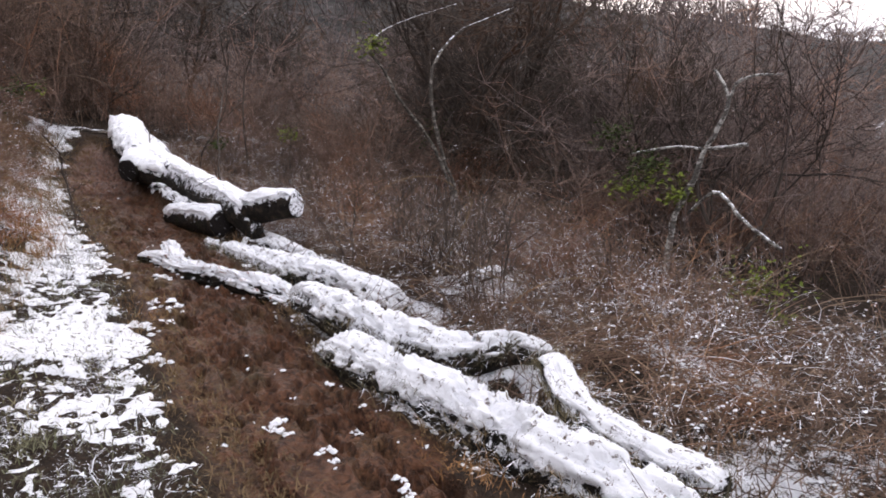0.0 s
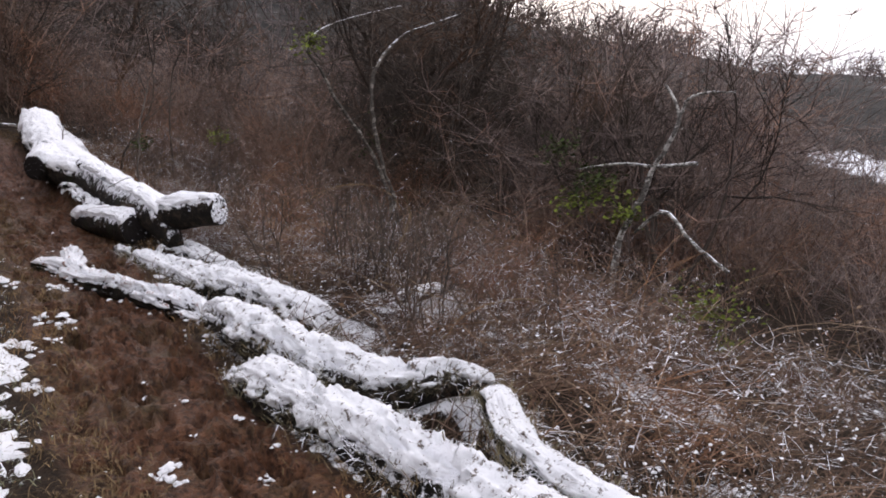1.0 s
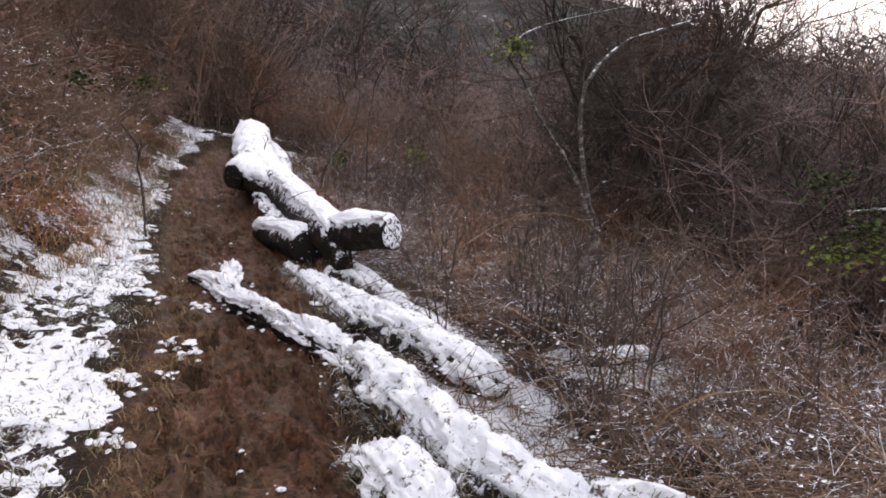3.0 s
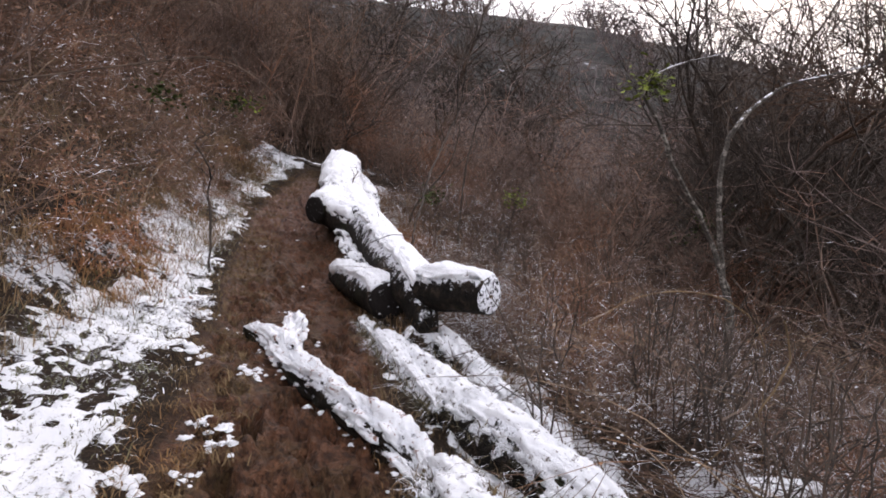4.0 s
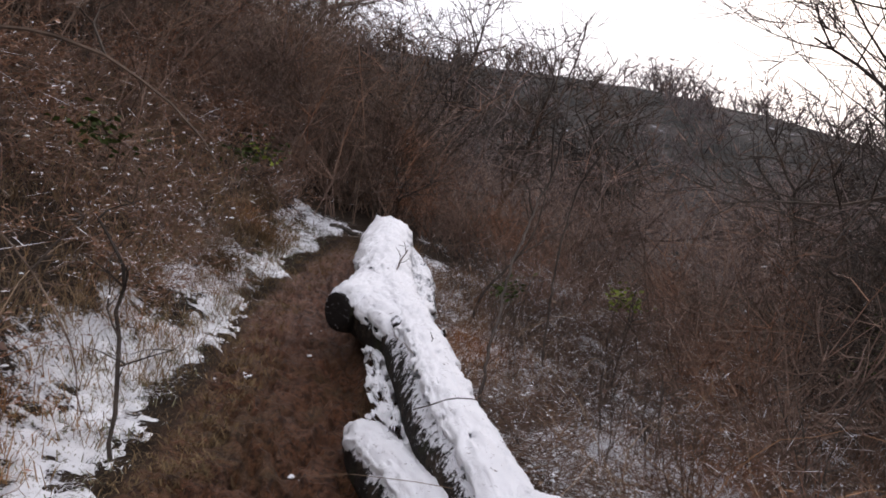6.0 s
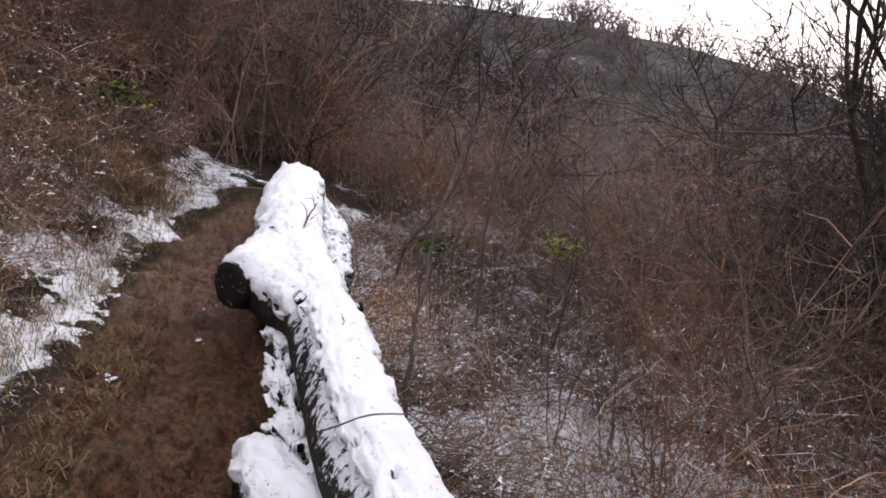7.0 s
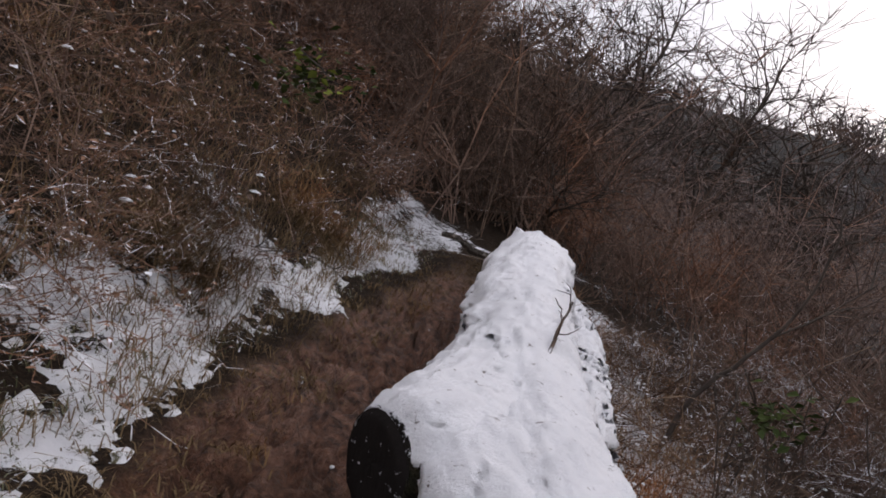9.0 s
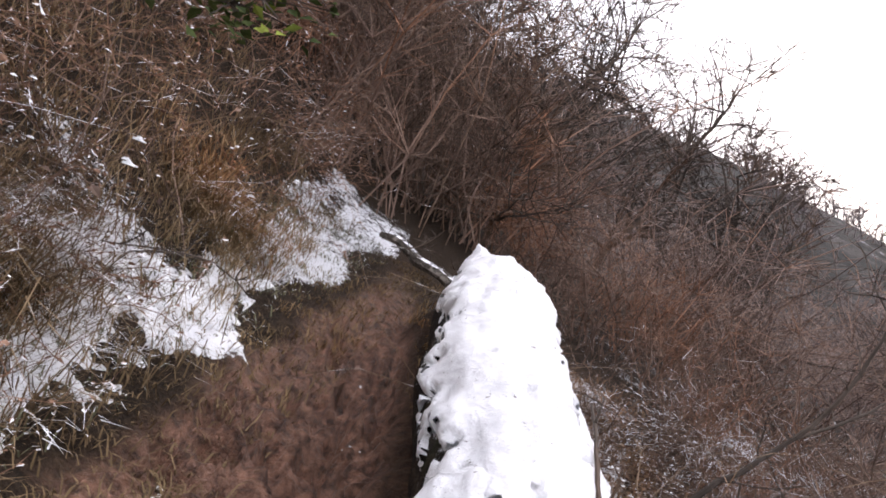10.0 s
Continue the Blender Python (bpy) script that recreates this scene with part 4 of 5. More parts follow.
TREES = [bare_tree("leafless dark hawthorn tree with a fine twiggy crown", on_ground(8.3, 11.6), 4.6, 0.028, 5, 3, lean=(0.15, 0), kids=(3, 4, 4, 5), spread_by=0.6, fine=0.0045),
         bare_tree("leafless many-stemmed tree among thorn bushes", on_ground(7.0, 9.4), 13.0, 0.045, 6, 6, lean=(0.06, 0.0), kids=(10, 5, 4, 6), spread_by=0.68, splay=0.24, fine=0.0052, first=(0.22, 0.42)),
         bare_tree("low leafless tree with a wide dense twiggy crown", on_ground(6.7, 8.8), 5.6, 0.028, 7, 6, lean=(-0.05, 0.0), kids=(3, 4, 4, 6), spread_by=0.75, splay=0.6, fine=0.004),
         bare_tree("leafless tree with a broad domed crown", on_ground(4.0, 23.3), 9.6, 0.09, 15, 1, kids=(13, 5, 4, 5), spread_by=0.85, splay=0.03, fine=0.0105, first=(0.4, 0.58))]
# x, y, which tree, size, turn
for x, y, k, s, turn in ((0.7, 16.4, 3, 0.66, 1.0), (8.7, 24.7, 3, 1.08, 2.0), (6.6, 23, 0, 1.0, 2.0), (15, 25, 3, 1.2, 4.0), (-1.2, 18.5, 0, 1.1, 2.2), (20, 30, 0, 1.4, 5.0),
                         (-3.5, 15.5, 0, 0.9, 3.1), (8.8, 13.5, 0, 0.8, 0.7), (7.6, 3.5, 0, 1.3, 3.3), (8.1, 5.3, 0, 1.35, 1.1), (9.8, 7.2, 0, 1.4, 5.2), (9.6, 11.2, 0, 1.25, 4.4), (1.6, 26, 3, 1.2, 0.2), (-2.5, 24, 3, 1.2, 5.5), (8.6, 8.9, 2, 0.9, 2.8), (8.0, 10.9, 2, 1.05, 4.6), (7.4, 7.2, 2, 1.2, 1.7)):
    ob = copy_thing(TREES[k], Matrix.LocRotScale(on_ground(x, y), Euler((0, 0, turn)), None))
    ob.scale = (s, s, s)


def stems_thing(name, label, category, rows, material, group="", sprigs=0, seed=1, sides=7, sprig_len=0.35):
    """A plant of a few given stems: rows of part name, points, first and last radius."""
    rng = random.Random(seed)
    low = min((p for _, pts, _, _ in rows for p in pts), key=lambda p: p[2])
    t = thing(name, label, category, low, group)
    twigs = []
    for part_name, pts, r0, r1 in rows:
        axis = [(*p, r0 + (r1 - r0) * k / (len(pts) - 1)) for k, p in enumerate(pts)]
        fine = resample(axis, 0.09)
        line = [((p[0] - low[0] + rng.gauss(0, 0.006), p[1] - low[1] + rng.gauss(0, 0.006), p[2] - low[2]), p[3] * rng.uniform(0.88, 1.12)) for p in fine]
        part(part_name, tubes(part_name, [line], sides), material, t)
        for _ in range(sprigs):
            i = rng.randint(len(line) // 3, len(line) - 1)
            d = away(rng, rng.uniform(0.2, 1.4))
            s = stem(rng, line[i][0], d, sprig_len * rng.uniform(0.5, 1.5), 0.006, 0.002, 5, -0.02, 0.18)
            twigs.append(s)
            for _ in range(3):
                twigs.append(stem(rng, s[rng.randint(1, 5)][0], away(rng, rng.uniform(0, 1.2)), sprig_len * rng.uniform(0.2, 0.6), 0.0035, 0.0015, 3, 0, 0.2))
    if twigs:
        part("sprig", tubes("sprig", twigs, 3), DARKBARK, t)["kind"] = "stuff"
    return t


stems_thing("birch_tree", "pale-barked leaning tree with two bent bare stems", "tree", [
    ("stem", [(3.86, 5.2, -0.75), (3.78, 5.1, 0.1), (3.69, 5.0, 0.52), (3.54, 5.0, 0.98), (3.39, 5.0, 1.3), (3.13, 5.0, 1.69), (2.91, 5.0, 2.16), (2.77, 5.0, 2.38), (2.84, 5.0, 2.55), (3.05, 5.02, 2.67), (3.48, 5.05, 2.79), (4.3, 5.2, 2.95)], 0.034, 0.014),
    ("stem", [(4.1, 5.5, -0.85), (4.06, 5.5, 0.39), (3.96, 5.5, 0.7), (3.87, 5.5, 1.42), (3.9, 5.5, 1.97), (4.06, 5.5, 2.27), (4.47, 5.5, 2.6), (4.95, 5.5, 2.74), (5.6, 5.6, 2.9)], 0.038, 0.016)],
    PALEBARK, sprigs=14, seed=4, sprig_len=0.5)
stems_thing("young_birch", "slim pale birch with forked snowy branches", "tree", [
    ("stem", [(5.62, 2.95, -1.2), (5.6, 2.73, -0.27), (5.6, 2.53, 0.09), (5.6, 2.31, 0.41), (5.6, 2.2, 0.65), (5.6, 1.98, 0.95), (5.6, 1.8, 1.29), (5.6, 1.97, 1.63)], 0.046, 0.02),
    ("fork", [(5.6, 1.8, 1.29), (5.6, 1.72, 1.44), (5.62, 1.5, 1.52), (5.7, 1.2, 1.5)], 0.025, 0.01),
    ("branch", [(5.55, 3.3, 0.66), (5.6, 2.64, 0.74), (5.6, 2.14, 0.72), (5.6, 1.58, 0.77)], 0.012, 0.022),
    ("low_branch", [(5.6, 2.45, -0.08), (5.6, 2.08, 0.19), (5.6, 1.88, 0.11), (5.6, 1.66, -0.13), (5.6, 1.2, -0.4)], 0.03, 0.02)],
    BIRCHBARK, sprigs=5, seed=8, sprig_len=0.5)
stems_thing("tall_sapling", "thin dark sapling rising beside the trunk", "sapling", [
    ("stem", [(0.98, 7.0, 0.45), (1.02, 7.1, 0.94), (1.2, 7.6, 1.33), (1.38, 8.06, 1.71), (1.6, 8.5, 2.03), (1.78, 8.93, 2.31), (1.92, 9.01, 2.55), (1.93, 9.05, 2.83), (1.97, 9.1, 3.33), (2.14, 9.1, 3.82), (2.22, 9.1, 4.2)], 0.014, 0.008),
    ("side_branch", [(1.67, 8.62, 2.2), (1.62, 8.55, 2.32), (1.58, 8.5, 2.41), (1.46, 8.5, 2.44)], 0.009, 0.005),
    ("fork", [(1.92, 9.01, 2.55), (2.0, 9.05, 2.85), (2.08, 9.1, 3.4), (2.14, 9.12, 3.82)], 0.009, 0.006),
    ("fork", [(1.97, 9.1, 3.33), (1.83, 9.1, 3.55), (1.71, 9.1, 3.73), (1.6, 9.1, 3.95)], 0.006, 0.004),
    ("fork", [(1.96, 9.1, 3.36), (1.93, 9.1, 3.6), (1.91, 9.1, 3.79), (1.88, 9.1, 4.1)], 0.006, 0.004),
    ("fork", [(2.08, 9.1, 3.4), (2.3, 9.1, 3.55), (2.53, 9.1, 3.78)], 0.006, 0.004)],
    DARKBARK, sprigs=4, seed=2, sides=6, sprig_len=0.25)
stems_thing("leaning_sapling", "slim dark sapling leaning out over the slope", "sapling", [
    ("stem", [(1.5, 11.0, 0.75), (1.62, 11.0, 1.15), (1.74, 11.0, 1.33), (2.09, 11.0, 1.74), (2.25, 11.0, 2.0), (2.35, 11.0, 2.3), (2.4, 11.0, 2.7)], 0.02, 0.008),
    ("fork", [(2.09, 11.0, 1.74), (2.4, 11.05, 1.95), (2.75, 11.1, 2.25)], 0.01, 0.005)], DARKBARK, sprigs=7, seed=52, sides=6)
stems_thing("leaning_sapling", "slim twiggy sapling leaning away from the trunk", "sapling", [
    ("stem", [(2.0, 9.2, ground_z(2.0, 9.2) - 0.05), (2.08, 9.2, 1.6), (2.25, 9.2, 2.45), (2.43, 9.2, 2.77), (2.68, 9.2, 3.19), (2.9, 9.2, 3.43), (3.15, 9.2, 3.66), (3.4, 9.2, 3.9)], 0.013, 0.004),
    ("fork", [(2.6, 9.2, 3.06), (2.69, 9.2, 3.38), (2.67, 9.2, 3.75)], 0.006, 0.003)], DARKBARK, sprigs=9, seed=57, sides=6, sprig_len=0.3)
stems_thing("path_sapling", "thin dark sapling standing on the snowy verge", "sapling", [
    ("stem", [(-1.01, 5.6, 0.75), (-1.01, 5.6, 0.98), (-1.0, 5.6, 1.21), (-1.01, 5.6, 1.47), (-1.0, 5.6, 1.69), (-1.12, 5.62, 1.9)], 0.014, 0.007)],
    DARKBARK, sprigs=6, seed=3, sides=6)
for k, (label, pts, r) in enumerate((
        ("tan arching bramble cane over the slope", [(2.45, 2.6, 0.86), (2.5, 2.6, 0.63), (2.36, 2.6, 0.37), (2.1, 2.6, 0.12), (1.8, 2.6, -0.14)], 0.007),
        ("tan bramble cane bent in a high arch", [(1.5, 3.2, 0.72), (1.88, 3.2, 0.9), (2.24, 3.2, 0.93), (2.57, 3.2, 0.83), (2.77, 3.2, 0.56), (2.82, 3.2, -0.3)], 0.006),
        ("pale cane lying across dead brambles", [(2.95, 1.2, -0.1), (2.66, 1.2, 0.01), (2.37, 1.2, 0.05), (2.08, 1.2, 0.03), (1.8, 1.2, -0.12)], 0.007),
        ("pale cane lying across dead brambles", [(2.9, 2.05, -0.3), (2.52, 2.0, -0.13), (2.13, 2.0, 0.06), (1.76, 2.0, 0.23)], 0.007),
        ("bare cane arching out from the bank", [(-2.2, 4.4, 2.2), (-1.13, 4.2, 2.36), (-0.74, 4.2, 2.39), (-0.43, 4.2, 2.23), (-0.3, 4.2, 2.08)], 0.007),
        ("thin tan cane hanging down the bank", [(-1.9, 5.0, 2.0), (-1.3, 4.9, 1.9), (-0.95, 4.8, 1.55), (-0.85, 4.8, 1.2)], 0.005))):
    stems_thing("bramble_cane", label, "cane", [("stem", pts, r, r * 0.6)], STRAW if k < 4 else BRAMBLE, "loose canes", 2, 20 + k, 5, 0.2)
SHOOTS = stems_thing("shrub_shoots", "bunch of thin brown shoots on the slope", "shrub", [
    ("shoot", [(1.25, 3.15, -0.25), (1.2, 3.1, 0.1), (1.12, 3.05, 0.45), (1.0, 3.0, 0.75)], 0.009, 0.004),
    ("shoot", [(1.27, 3.15, -0.25), (1.3, 3.1, 0.15), (1.36, 3.1, 0.5), (1.45, 3.1, 0.9)], 0.008, 0.004),
    ("shoot", [(1.26, 3.17, -0.25), (1.26, 3.2, 0.2), (1.25, 3.2, 0.55), (1.3, 3.2, 0.85)], 0.008, 0.004)], DARKBARK, "shoots on the slope", 5, 31, 5, 0.3)
rng = random.Random(63)
for _ in range(34):
    x, y = rng.uniform(1.5, 3.6), rng.uniform(1.2, 10.5)
    k = rng.uniform(0.6, 1.15)
    ob = copy_thing(SHOOTS, Matrix.LocRotScale((x, y, ground_z(x, y) - 0.05), Euler((rng.gauss(0, 0.12), rng.gauss(0, 0.12), rng.uniform(0, 6.28))), None))
    ob.scale = (k, k, k * rng.uniform(0.8, 1.2))

stems_thing("fallen_twig", "thin dark forked twig lying on the snowy verge", "twig", [
    ("stem", [(-1.3, 10.1, ground_z(-1.3, 10.1) + 0.02), (-1.3, 10.4, ground_z(-1.3, 10.4) + 0.08), (-1.1, 10.95, ground_z(-1.1, 10.95) + 0.07), (-0.9, 11.0, ground_z(-0.9, 11.0) + 0.03)], 0.007, 0.004),
    ("fork", [(-1.1, 10.95, ground_z(-1.1, 10.95) + 0.07), (-1.2, 10.7, ground_z(-1.2, 10.7) + 0.1), (-1.4, 10.3, ground_z(-1.4, 10.3) + 0.06)], 0.006, 0.003)], DARKBARK, "twigs on the verge", 2, 44, 5, 0.15)

# small parts of the big trunk: a sawn knot, twigs stuck to its snow
base = trunk.location


def knob(name, centre, way, r, length, parent, material, cap):
    w = Vector(way).normalized()
    pts = [(*(Vector(centre) - w * 0.08), r * 1.25), (*centre, r * 1.1), (*(Vector(centre) + w * length), r)]
    ob = part(name, log_mesh(name, pts, base, 61, sides=20, rough=0.1, closed=(True, False)), material, parent)
    part("sawn_end", cut_disc("sawn_end", pts, base, True, 5), cap, ob, "small pale sawn face")


knob("branch_stub", (0.41, 7.43, 1.23), (-0.35, -0.75, 0.6), 0.042, 0.08, trunk, BARK, CUT_SNOWY)
knob("branch_stub", (0.72, 7.62, 1.14), (0.9, -0.1, 0.3), 0.035, 0.06, trunk, BARK, CUT)
stems_thing("fallen_twig", "thin dark twig lying across the snowy trunk", "twig", [("stem", [(0.42, 5.75, 1.02), (0.58, 5.7, 1.09), (0.7, 5.7, 1.1), (0.83, 5.68, 1.06), (0.95, 5.6, 0.9)], 0.0045, 0.003)], DARKBARK, "twigs on the trunk", 1, 41, 5, 0.12)
stems_thing("fallen_twig", "thin dark twig leaning on the trunk's snow", "twig", [("stem", [(0.38, 8.75, 1.46), (0.46, 9.1, 1.61), (0.53, 9.5, 1.7), (0.58, 9.8, 1.75)], 0.009, 0.006)], DARKBARK, "twigs on the trunk", 2, 42, 5, 0.2)
stems_thing("fallen_twig", "thin dark twig lying across the snowy trunk", "twig", [("stem", [(0.45, 6.75, 1.16), (0.58, 6.8, 1.19), (0.7, 6.78, 1.15)], 0.004, 0.003)], DARKBARK, "twigs on the trunk", 1, 43, 5, 0.1)
stems_thing("fallen_branch", "thin grey snowy branch lying across the path's end", "branch", [("stem", [(-0.42, 13.0, 2.0), (-0.25, 12.85, 1.99), (-0.08, 12.68, 1.9), (0.1, 12.55, 1.87), (0.34, 12.4, 1.76)], 0.035, 0.055), ("fork", [(-0.08, 12.68, 1.9), (-0.22, 12.6, 1.96), (-0.3, 12.5, 1.95)], 0.014, 0.006)], PALEBARK, "twigs on the trunk", 4, 71, 7, 0.25)


# ---- leaves ----
def leaf_spray(label, centre, size, count, seed, material=LEAF):
    """A loose bunch of small leaves on thin twigs."""
    rng = random.Random(seed)
    t = thing("leafy_spray", label, "leaves", centre, "green leaves in the thicket")
    lines, verts, faces = [], [], []
    for _ in range(max(3, count // 9)):
        d = away(rng, rng.uniform(-0.5, 1.0)).normalized()
        lines.append(stem(rng, (0, 0, -size * 0.6), d, size * rng.uniform(0.7, 1.5), 0.005, 0.002, 5, 0.02, 0.2))
    for _ in range(count):
        p = Vector(rng.choice(lines)[rng.randint(1, 5)][0]) + Vector((rng.gauss(0, 0.05), rng.gauss(0, 0.05), rng.gauss(0, 0.05)))
        a, n = away(rng, rng.uniform(-0.8, 0.6)).normalized(), away(rng, 1.5).normalized()
        b = a.cross(n).normalized()
        length, w, k = rng.uniform(0.04, 0.085), rng.uniform(0.015, 0.032), len(verts)
        bend = n * 0.008
        verts += [tuple(p), tuple(p + a * length * 0.5 + b * w + bend), tuple(p + a * length), tuple(p + a * length * 0.5 - b * w + bend), tuple(p + a * length * 0.5)]
        faces += [(k, k + 1, k + 4), (k + 1, k + 2, k + 4), (k + 2, k + 3, k + 4), (k + 3, k, k + 4)]
    part("sprig", tubes("sprig", lines, 3), DARKBARK, t)["kind"] = "stuff"
    me = bpy.data.meshes.new("foliage")
    me.from_pydata(verts, [], faces)
    part("foliage", me, material, t)["kind"] = "stuff"
    return t


for k, (c, s, n, label) in enumerate((
        ((5.5, 3.57, 1.1), 0.3, 150, "dull green ivy leaves on a bare stem"), ((5.5, 3.15, 0.5), 0.35, 220, "bright yellow-green leaves in the thicket"),
        ((5.5, 2.5, 0.3), 0.22, 120, "bright yellow-green leaves in the thicket"), ((5.5, 1.4, -0.62), 0.42, 300, "yellow-green leafy spray low in the thicket"),
        ((5.5, 1.15, -1.1), 0.2, 80, "yellow-green leafy spray low in the thicket"), ((2.9, 9.5, 1.5), 0.22, 130, "green leaves among dead brambles"),
        ((1.7, 9.7, 1.5), 0.18, 100, "dark green leaves among dead brambles"), ((-0.95, 9.6, 2.75), 0.12, 20, "single yellow-green leaves on the bank"),
        ((-1.2, 10.2, 2.9), 0.3, 130, "dull green leaves in the bank's thicket"), ((2.8, 5.0, 2.6), 0.2, 110, "green moss and leaves on a bent stem"), ((-1.6, 7.0, 2.6), 0.25, 90, "dull green leaves in the bank's thicket"),
        ((6.0, 9.2, 1.3), 0.5, 260, "dark green leaves at a tree's foot"), ((5.5, 3.0, 0.66), 0.25, 200, "dull green leaves in the thicket"))):
    leaf_spray(label, c, s, n, 80 + k, IVY if "dull" in label or "dark" in label else LEAF)


# ---- grass and litter: nobody could count these ----
def blades(name, label, rows, material, seed):
    """Thin bent blades; rows of x, y, z, height, lean."""
    rng = np.random.default_rng(seed)
    x, y, z, h, lean = np.array(rows).T
    n = len(x)
    a = rng.uniform(0, 6.283, n)
    dx, dy = np.cos(a), np.sin(a)
    w = rng.uniform(0.0015, 0.0035, n)
    out = np.zeros((n, 5, 3))
    for k, (f, g, s) in enumerate(((0, 0, 1), (0, 0, -1), (0.45, 0.65, 0.8), (0.45, 0.65, -0.8), (1.0, 1.0, 0))):
        out[:, k, 0], out[:, k, 1] = x + dx * lean * h * f - dy * w * s, y + dy * lean * h * f + dx * w * s
        out[:, k, 2] = z + h * g * (1 - 0.45 * lean * f)
    faces = []
    for k in range(n):
        b = 5 * k
        faces += [(b, b + 1, b + 3, b + 2), (b + 2, b + 3, b + 4)]
    me = bpy.data.meshes.new(name)
    me.from_pydata(out.reshape(-1, 3).tolist(), [], faces)
    me.materials.append(material)
    tagged(new(name, me), label, "grass", kind="stuff")


def tufted(n, pick, seed, size, per=14, lean=(0.2, 1.1), radius=0.05):
    """Blades in tufts at random places that pick(x, y) accepts."""
    rng, spots = random.Random(seed), []
    while len(spots) < n:
        x, y = rng.uniform(-3.6, 3.2), rng.uniform(-2.2, 13.5)
        if rng.random() < pick(x, y):
            spots.append((x, y, rng.uniform(0.6, 1.4)))
    px, py = np.array([s[0] for s in spots]), np.array([s[1] for s in spots])
    pz = surface_z(px, py)
    rows = []
    for (x, y, s), z in zip(spots, pz):
        for _ in range(per):
            rows.append((x + rng.gauss(0, radius), y + rng.gauss(0, radius), z - 0.02, size * s * rng.uniform(0.5, 1.3), rng.uniform(*lean)))
    return rows


def on_verge(x, y):
    return 1.0 if bank_foot(y) - 0.35 < x < mud_left(y) - 0.12 else 0.0


def on_margin(x, y):
    return 1.0 if mud_left(y) - 0.1 < x < mud_left(y) + 0.38 else (0.5 if abs(x - mud_right(y)) < 0.12 else 0.0)


def on_foot(x, y):
    return 1.0 if bank_foot(y) - 0.7 < x < bank_foot(y) + 0.12 else 0.0


def by_logs(x, y):
    return 1.0 if x > 0.2 and float(log_distance(np.array([x]), np.array([y]))[0]) < 0.22 else (0.25 if x > 0.9 else 0)


blades("verge_grass", "short frosted green-brown grass poking through snow", tufted(1700, on_verge, 1, 0.06, 16, (0.6, 1.5), 0.07), FROST, 1)
blades("margin_grass", "trodden olive-brown grass at the mud's edge", tufted(1700, on_margin, 2, 0.065, 12, (0.6, 1.4)), MARGIN, 2)
blades("bank_grass", "long straw-coloured dead grass at the bank's foot", tufted(700, on_foot, 3, 0.17, 20, (0.4, 1.4), 0.06), STRAW, 3)
blades("log_grass", "dead frosted grass tufts round the logs", tufted(1000, by_logs, 4, 0.12, 16, (0.3, 1.2)), STRAW, 4)


def below_trunk(x, y):
    return 1.0 if 0.75 < x < 2.0 and 8.4 < y < 13.4 else 0.0


blades("slope_straw", "rusty straw-coloured dead grass below the trunk", tufted(640, below_trunk, 7, 0.2, 13, (0.5, 1.5), 0.08), RUST_STRAW, 7)


def up_the_bank(x, y):
    return 0.8 if bank_foot(y) - 2.6 < x < bank_foot(y) - 0.5 else 0.0


blades("bank_straw", "pale dead grass stems tangled on the bank", tufted(1150, up_the_bank, 5, 0.3, 13, (0.5, 1.5), 0.09), STRAW, 5)


def hanging(x, y):
    """Two clumps of long grass slumped over the bank's snow."""
    return max(math.exp(-((x + 1.55) / 0.28) ** 2 - ((y - 9.7) / 0.3) ** 2), math.exp(-((x + 1.3) / 0.25) ** 2 - ((y - 11.4) / 0.35) ** 2)) ** 1.5


blades("hanging_straw", "tan clumps of long dead grass slumped on the bank", tufted(120, hanging, 11, 0.34, 22, (0.9, 1.7), 0.05), STRAW, 11)
rng, rows = random.Random(9), []
for axis in (LOG_MID, LOG_NEAR, LOG_SPLIT, LOG_BEHIND, LOG_SLAB, LOG_STUB):  # grass grown over the old logs' flanks
    pts = resample(axis, 0.035)
    tang, side, up = frames_along(pts)
    for p, s, u in zip(pts, side, up):
        for _ in range(4):
            a = rng.choice((rng.uniform(-0.4, 0.8), rng.uniform(2.35, 3.5)))
            q = p[:3] + p[3] * (math.cos(a) * s + math.sin(a) * u)
            n = rng.randint(4, 10)
            rows += [(q[0] + rng.gauss(0, 0.02), q[1] + rng.gauss(0, 0.02), q[2], rng.uniform(0.04, 0.13), rng.uniform(0.7, 1.8)) for _ in range(n)]
blades("overgrown_grass", "frosted brown grass overgrowing the old logs", rows, FROST_STRAW, 6)

rng = random.Random(77)
sticks = []
for _ in range(5500):  # dead stems and sticks lying on the slope
    x, y = 0.8 + 4.4 * rng.random() ** 1.2, rng.uniform(-2.0, 12.5)
    sticks.append((x, y))
sz = surface_z(np.array([s[0] for s in sticks]), np.array([s[1] for s in sticks]))
lines = []
for (x, y), z in zip(sticks, sz):
    a = rng.gauss(0.5, 0.9)
    lines.append(stem(rng, (x, y, z + rng.uniform(0.0, 0.16)), (math.cos(a), math.sin(a), rng.gauss(0.25, 0.4)), rng.uniform(0.1, 0.5), rng.uniform(0.002, 0.006), 0.0015, 2, 0.03, 0.15))
me = tubes("dead_sticks", lines)
me.materials.append(LITTER)
tagged(new("dead_sticks", me), "brown dead stems and sticks lying in snow", "litter", kind="stuff")

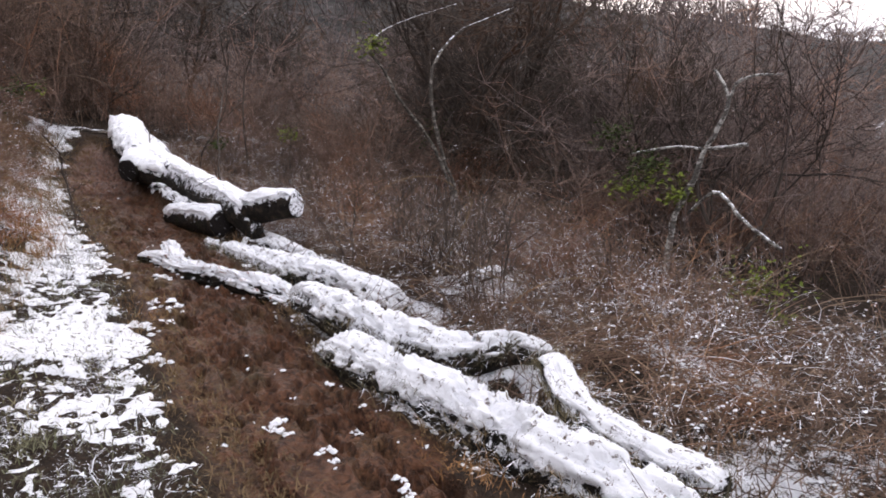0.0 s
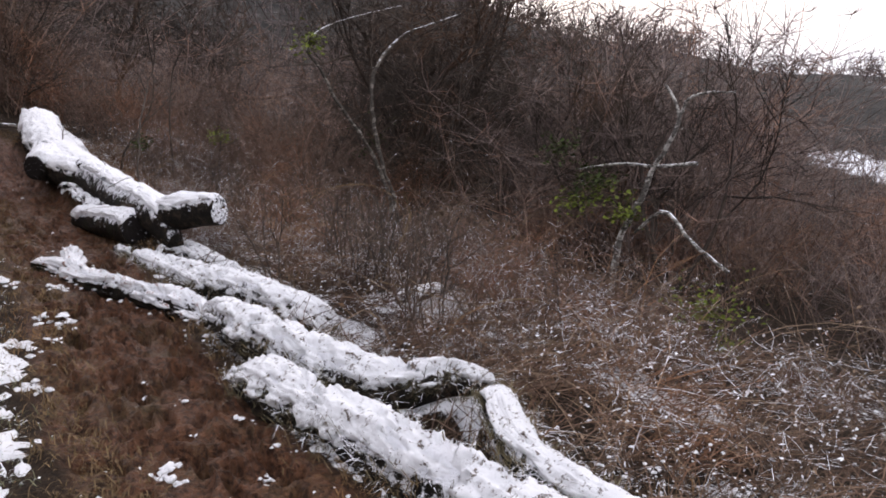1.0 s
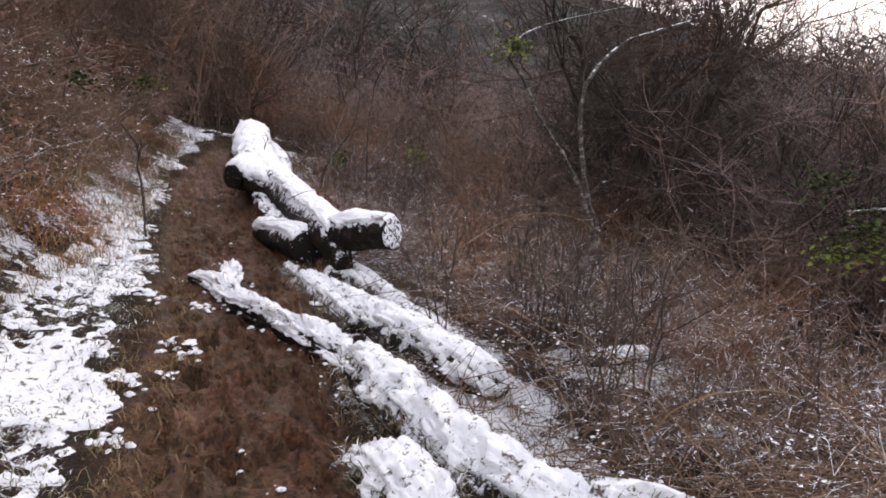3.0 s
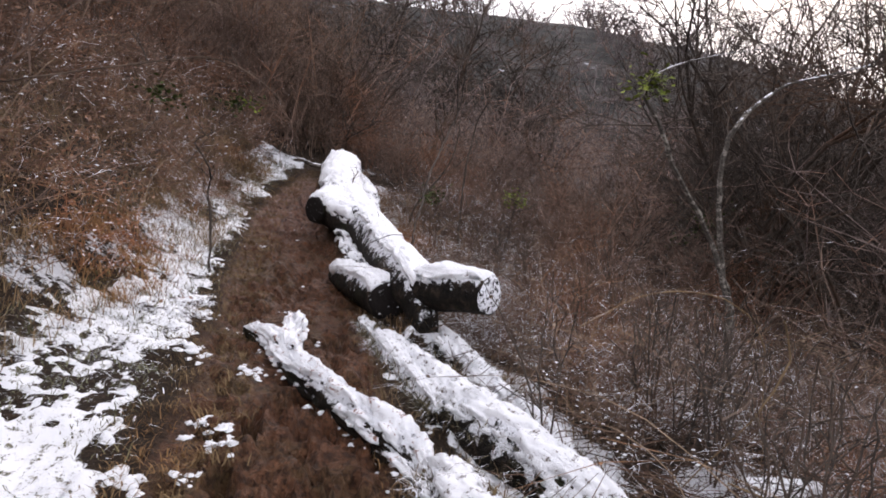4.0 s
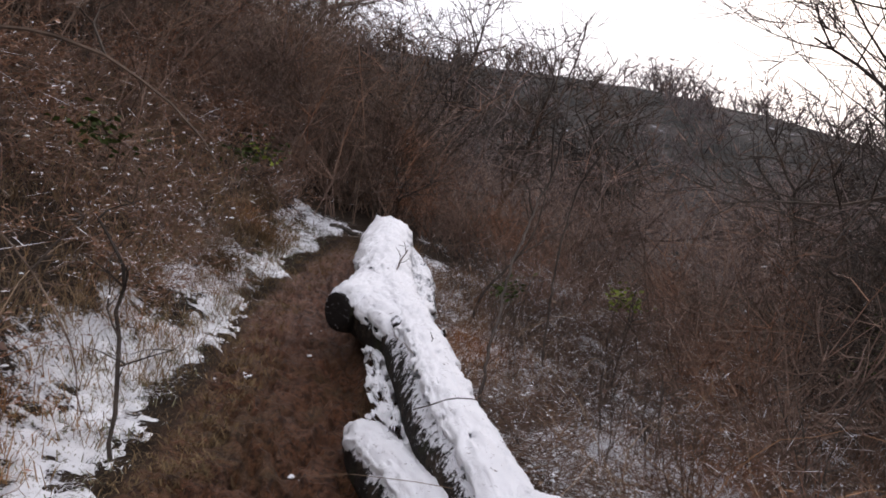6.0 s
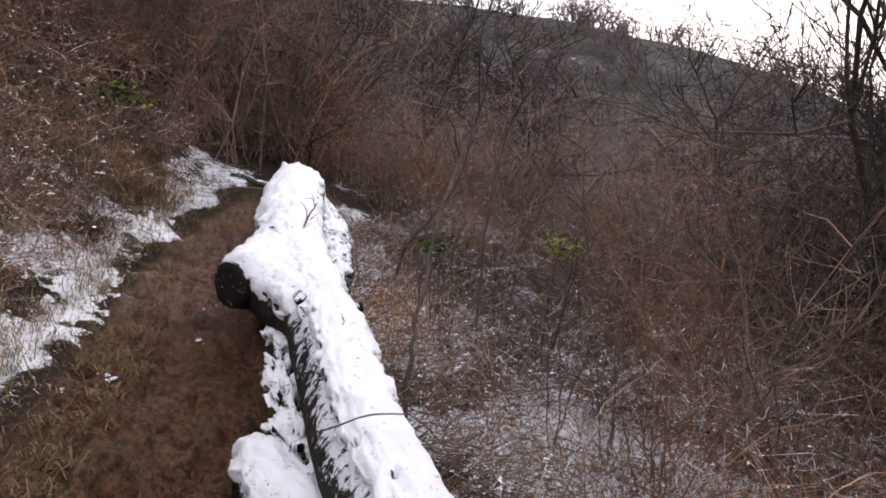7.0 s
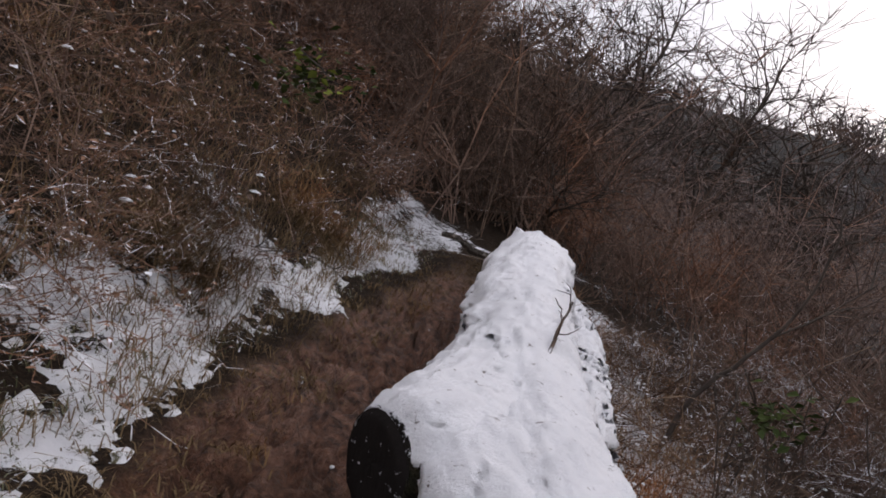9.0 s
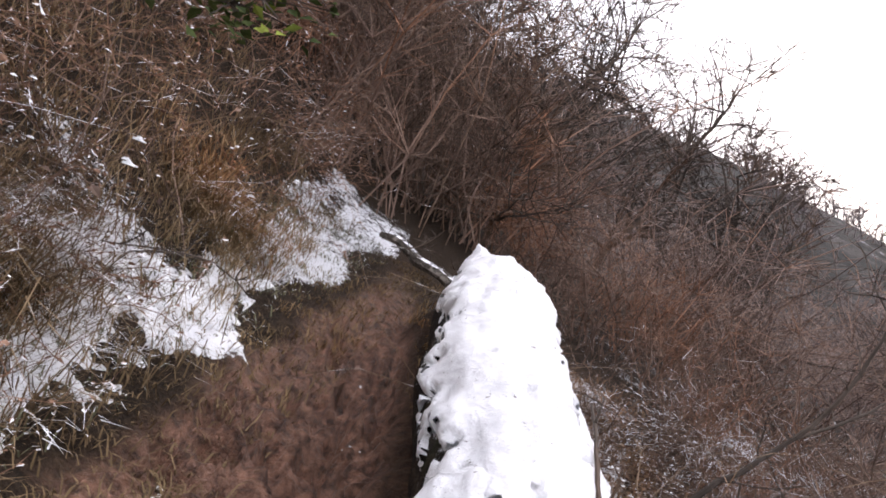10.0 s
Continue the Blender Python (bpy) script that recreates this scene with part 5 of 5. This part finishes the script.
rng, lines = random.Random(78), []
for _ in range(60):  # swathes of dead stalks beaten flat, all lying one way
    x, y = 1.1 + 3.4 * rng.random() ** 1.3, -2.0 + 9.0 * rng.random() ** 1.7
    if not clear_of_path(x, y, 0.1):
        continue
    way, wide = rng.gauss(-0.3, 0.7), rng.uniform(0.15, 0.4)
    for _ in range(rng.randint(25, 50)):
        u, v, a = rng.gauss(0, wide), rng.gauss(0, wide * 0.5), way + rng.gauss(0, 0.38)
        px, py = x + u * math.cos(way) - v * math.sin(way), y + u * math.sin(way) + v * math.cos(way)
        lines.append(stem(rng, (px, py, ground_z(px, py) + rng.uniform(0.03, 0.22)), (math.cos(a), math.sin(a), rng.gauss(0.08, 0.12)), rng.uniform(0.25, 0.7), rng.uniform(0.002, 0.005), 0.0015, 4, 0.05, 0.2))
me = tubes("flattened_stalks", lines)
me.materials.append(THATCH)
tagged(new("flattened_stalks", me), "straw-coloured dead stalks beaten flat with snow flecks", "litter", kind="stuff")

# loose clumps of snow: on the mud, and caught in the brambles
rng = random.Random(5)
verts, faces = [], []
bits, caught = [], []
for k in range(42):
    y = rng.uniform(-1.5, 10.5)
    x = rng.uniform(float(mud_left(y)), float(mud_right(y)) + 0.2)
    for _ in range(rng.randint(1, 7)):
        bits.append((x + rng.gauss(0, 0.035), y + rng.gauss(0, 0.035), 0.005 + 0.022 * rng.random() ** 2))
for x, y, size in ((-0.47, 0.2, 0.075), (-0.3, -0.24, 0.05), (-0.5, 3.4, 0.08), (-0.6, 2.5, 0.09), (-0.02, 0.1, 0.035), (-0.11, -0.73, 0.06), (-0.66, 2.75, 0.07), (-0.8, 2.0, 0.09), (-0.85, 3.5, 0.1), (-0.88, 1.4, 0.08)):
    for _ in range(16):  # larger splashes of snow
        bits.append((x + rng.gauss(0, size * 0.55), y + rng.gauss(0, size * 0.8), size * rng.uniform(0.2, 0.45)))
for p in resample(FORK, 0.05):
    for _ in range(2):
        bits.append((p[0] + rng.choice((-1, 1)) * rng.uniform(0.08, 0.2), p[1] + rng.gauss(0, 0.04), 0.006 + 0.024 * rng.random() ** 2))
for _ in range(300):
    x, y = 0.95 + 3.6 * rng.random() ** 1.3, rng.uniform(-2.0, 11.5)
    if clear_of_path(x, y):
        way = rng.uniform(0, 3.14)
        for _ in range(rng.randint(3, 9)):
            along, across = rng.gauss(0, 0.08), rng.gauss(0, 0.02)
            caught.append((x + along * math.cos(way) - across * math.sin(way), y + along * math.sin(way) + across * math.cos(way), rng.uniform(0.004, 0.017), rng.uniform(0.02, 0.3)))
for _ in range(130):  # and on the bank
    y = rng.uniform(2, 13)
    caught.append((float(bank_foot(y)) - rng.uniform(0.1, 2.2), y, rng.uniform(0.008, 0.03), rng.uniform(0.15, 0.6)))
for x, y, r, lift in [(*b, 0.0) for b in bits] + caught:
    z, first = ground_z(x, y) - 0.012 + lift, len(verts)
    for i, (q, h) in enumerate(((1.0, 0.0), (0.85, 0.5), (0.45, 0.9))):
        for j in range(8):
            w = r * q * rng.uniform(0.45, 1.3)
            verts.append((x + w * math.cos(j * 0.785), y + w * math.sin(j * 0.785), z + h * r * rng.uniform(0.35, 0.7) + 0.012))
    verts.append((x, y, z + r * 0.5 + 0.012))
    for i in range(2):
        for j in range(8):
            a, b = first + i * 8 + j, first + i * 8 + (j + 1) % 8
            faces.append((a, b, b + 8, a + 8))
    faces += [(first + 16 + j, first + 16 + (j + 1) % 8, first + 24) for j in range(8)]
me = bpy.data.meshes.new("snow_clumps")
me.from_pydata(verts, [], faces)
me.polygons.foreach_set("use_smooth", np.ones(len(faces), bool))
me.materials.append(SNOW_M)
tagged(new("snow_clumps", me), "small white clumps of snow on mud and brambles", "snow", kind="stuff")
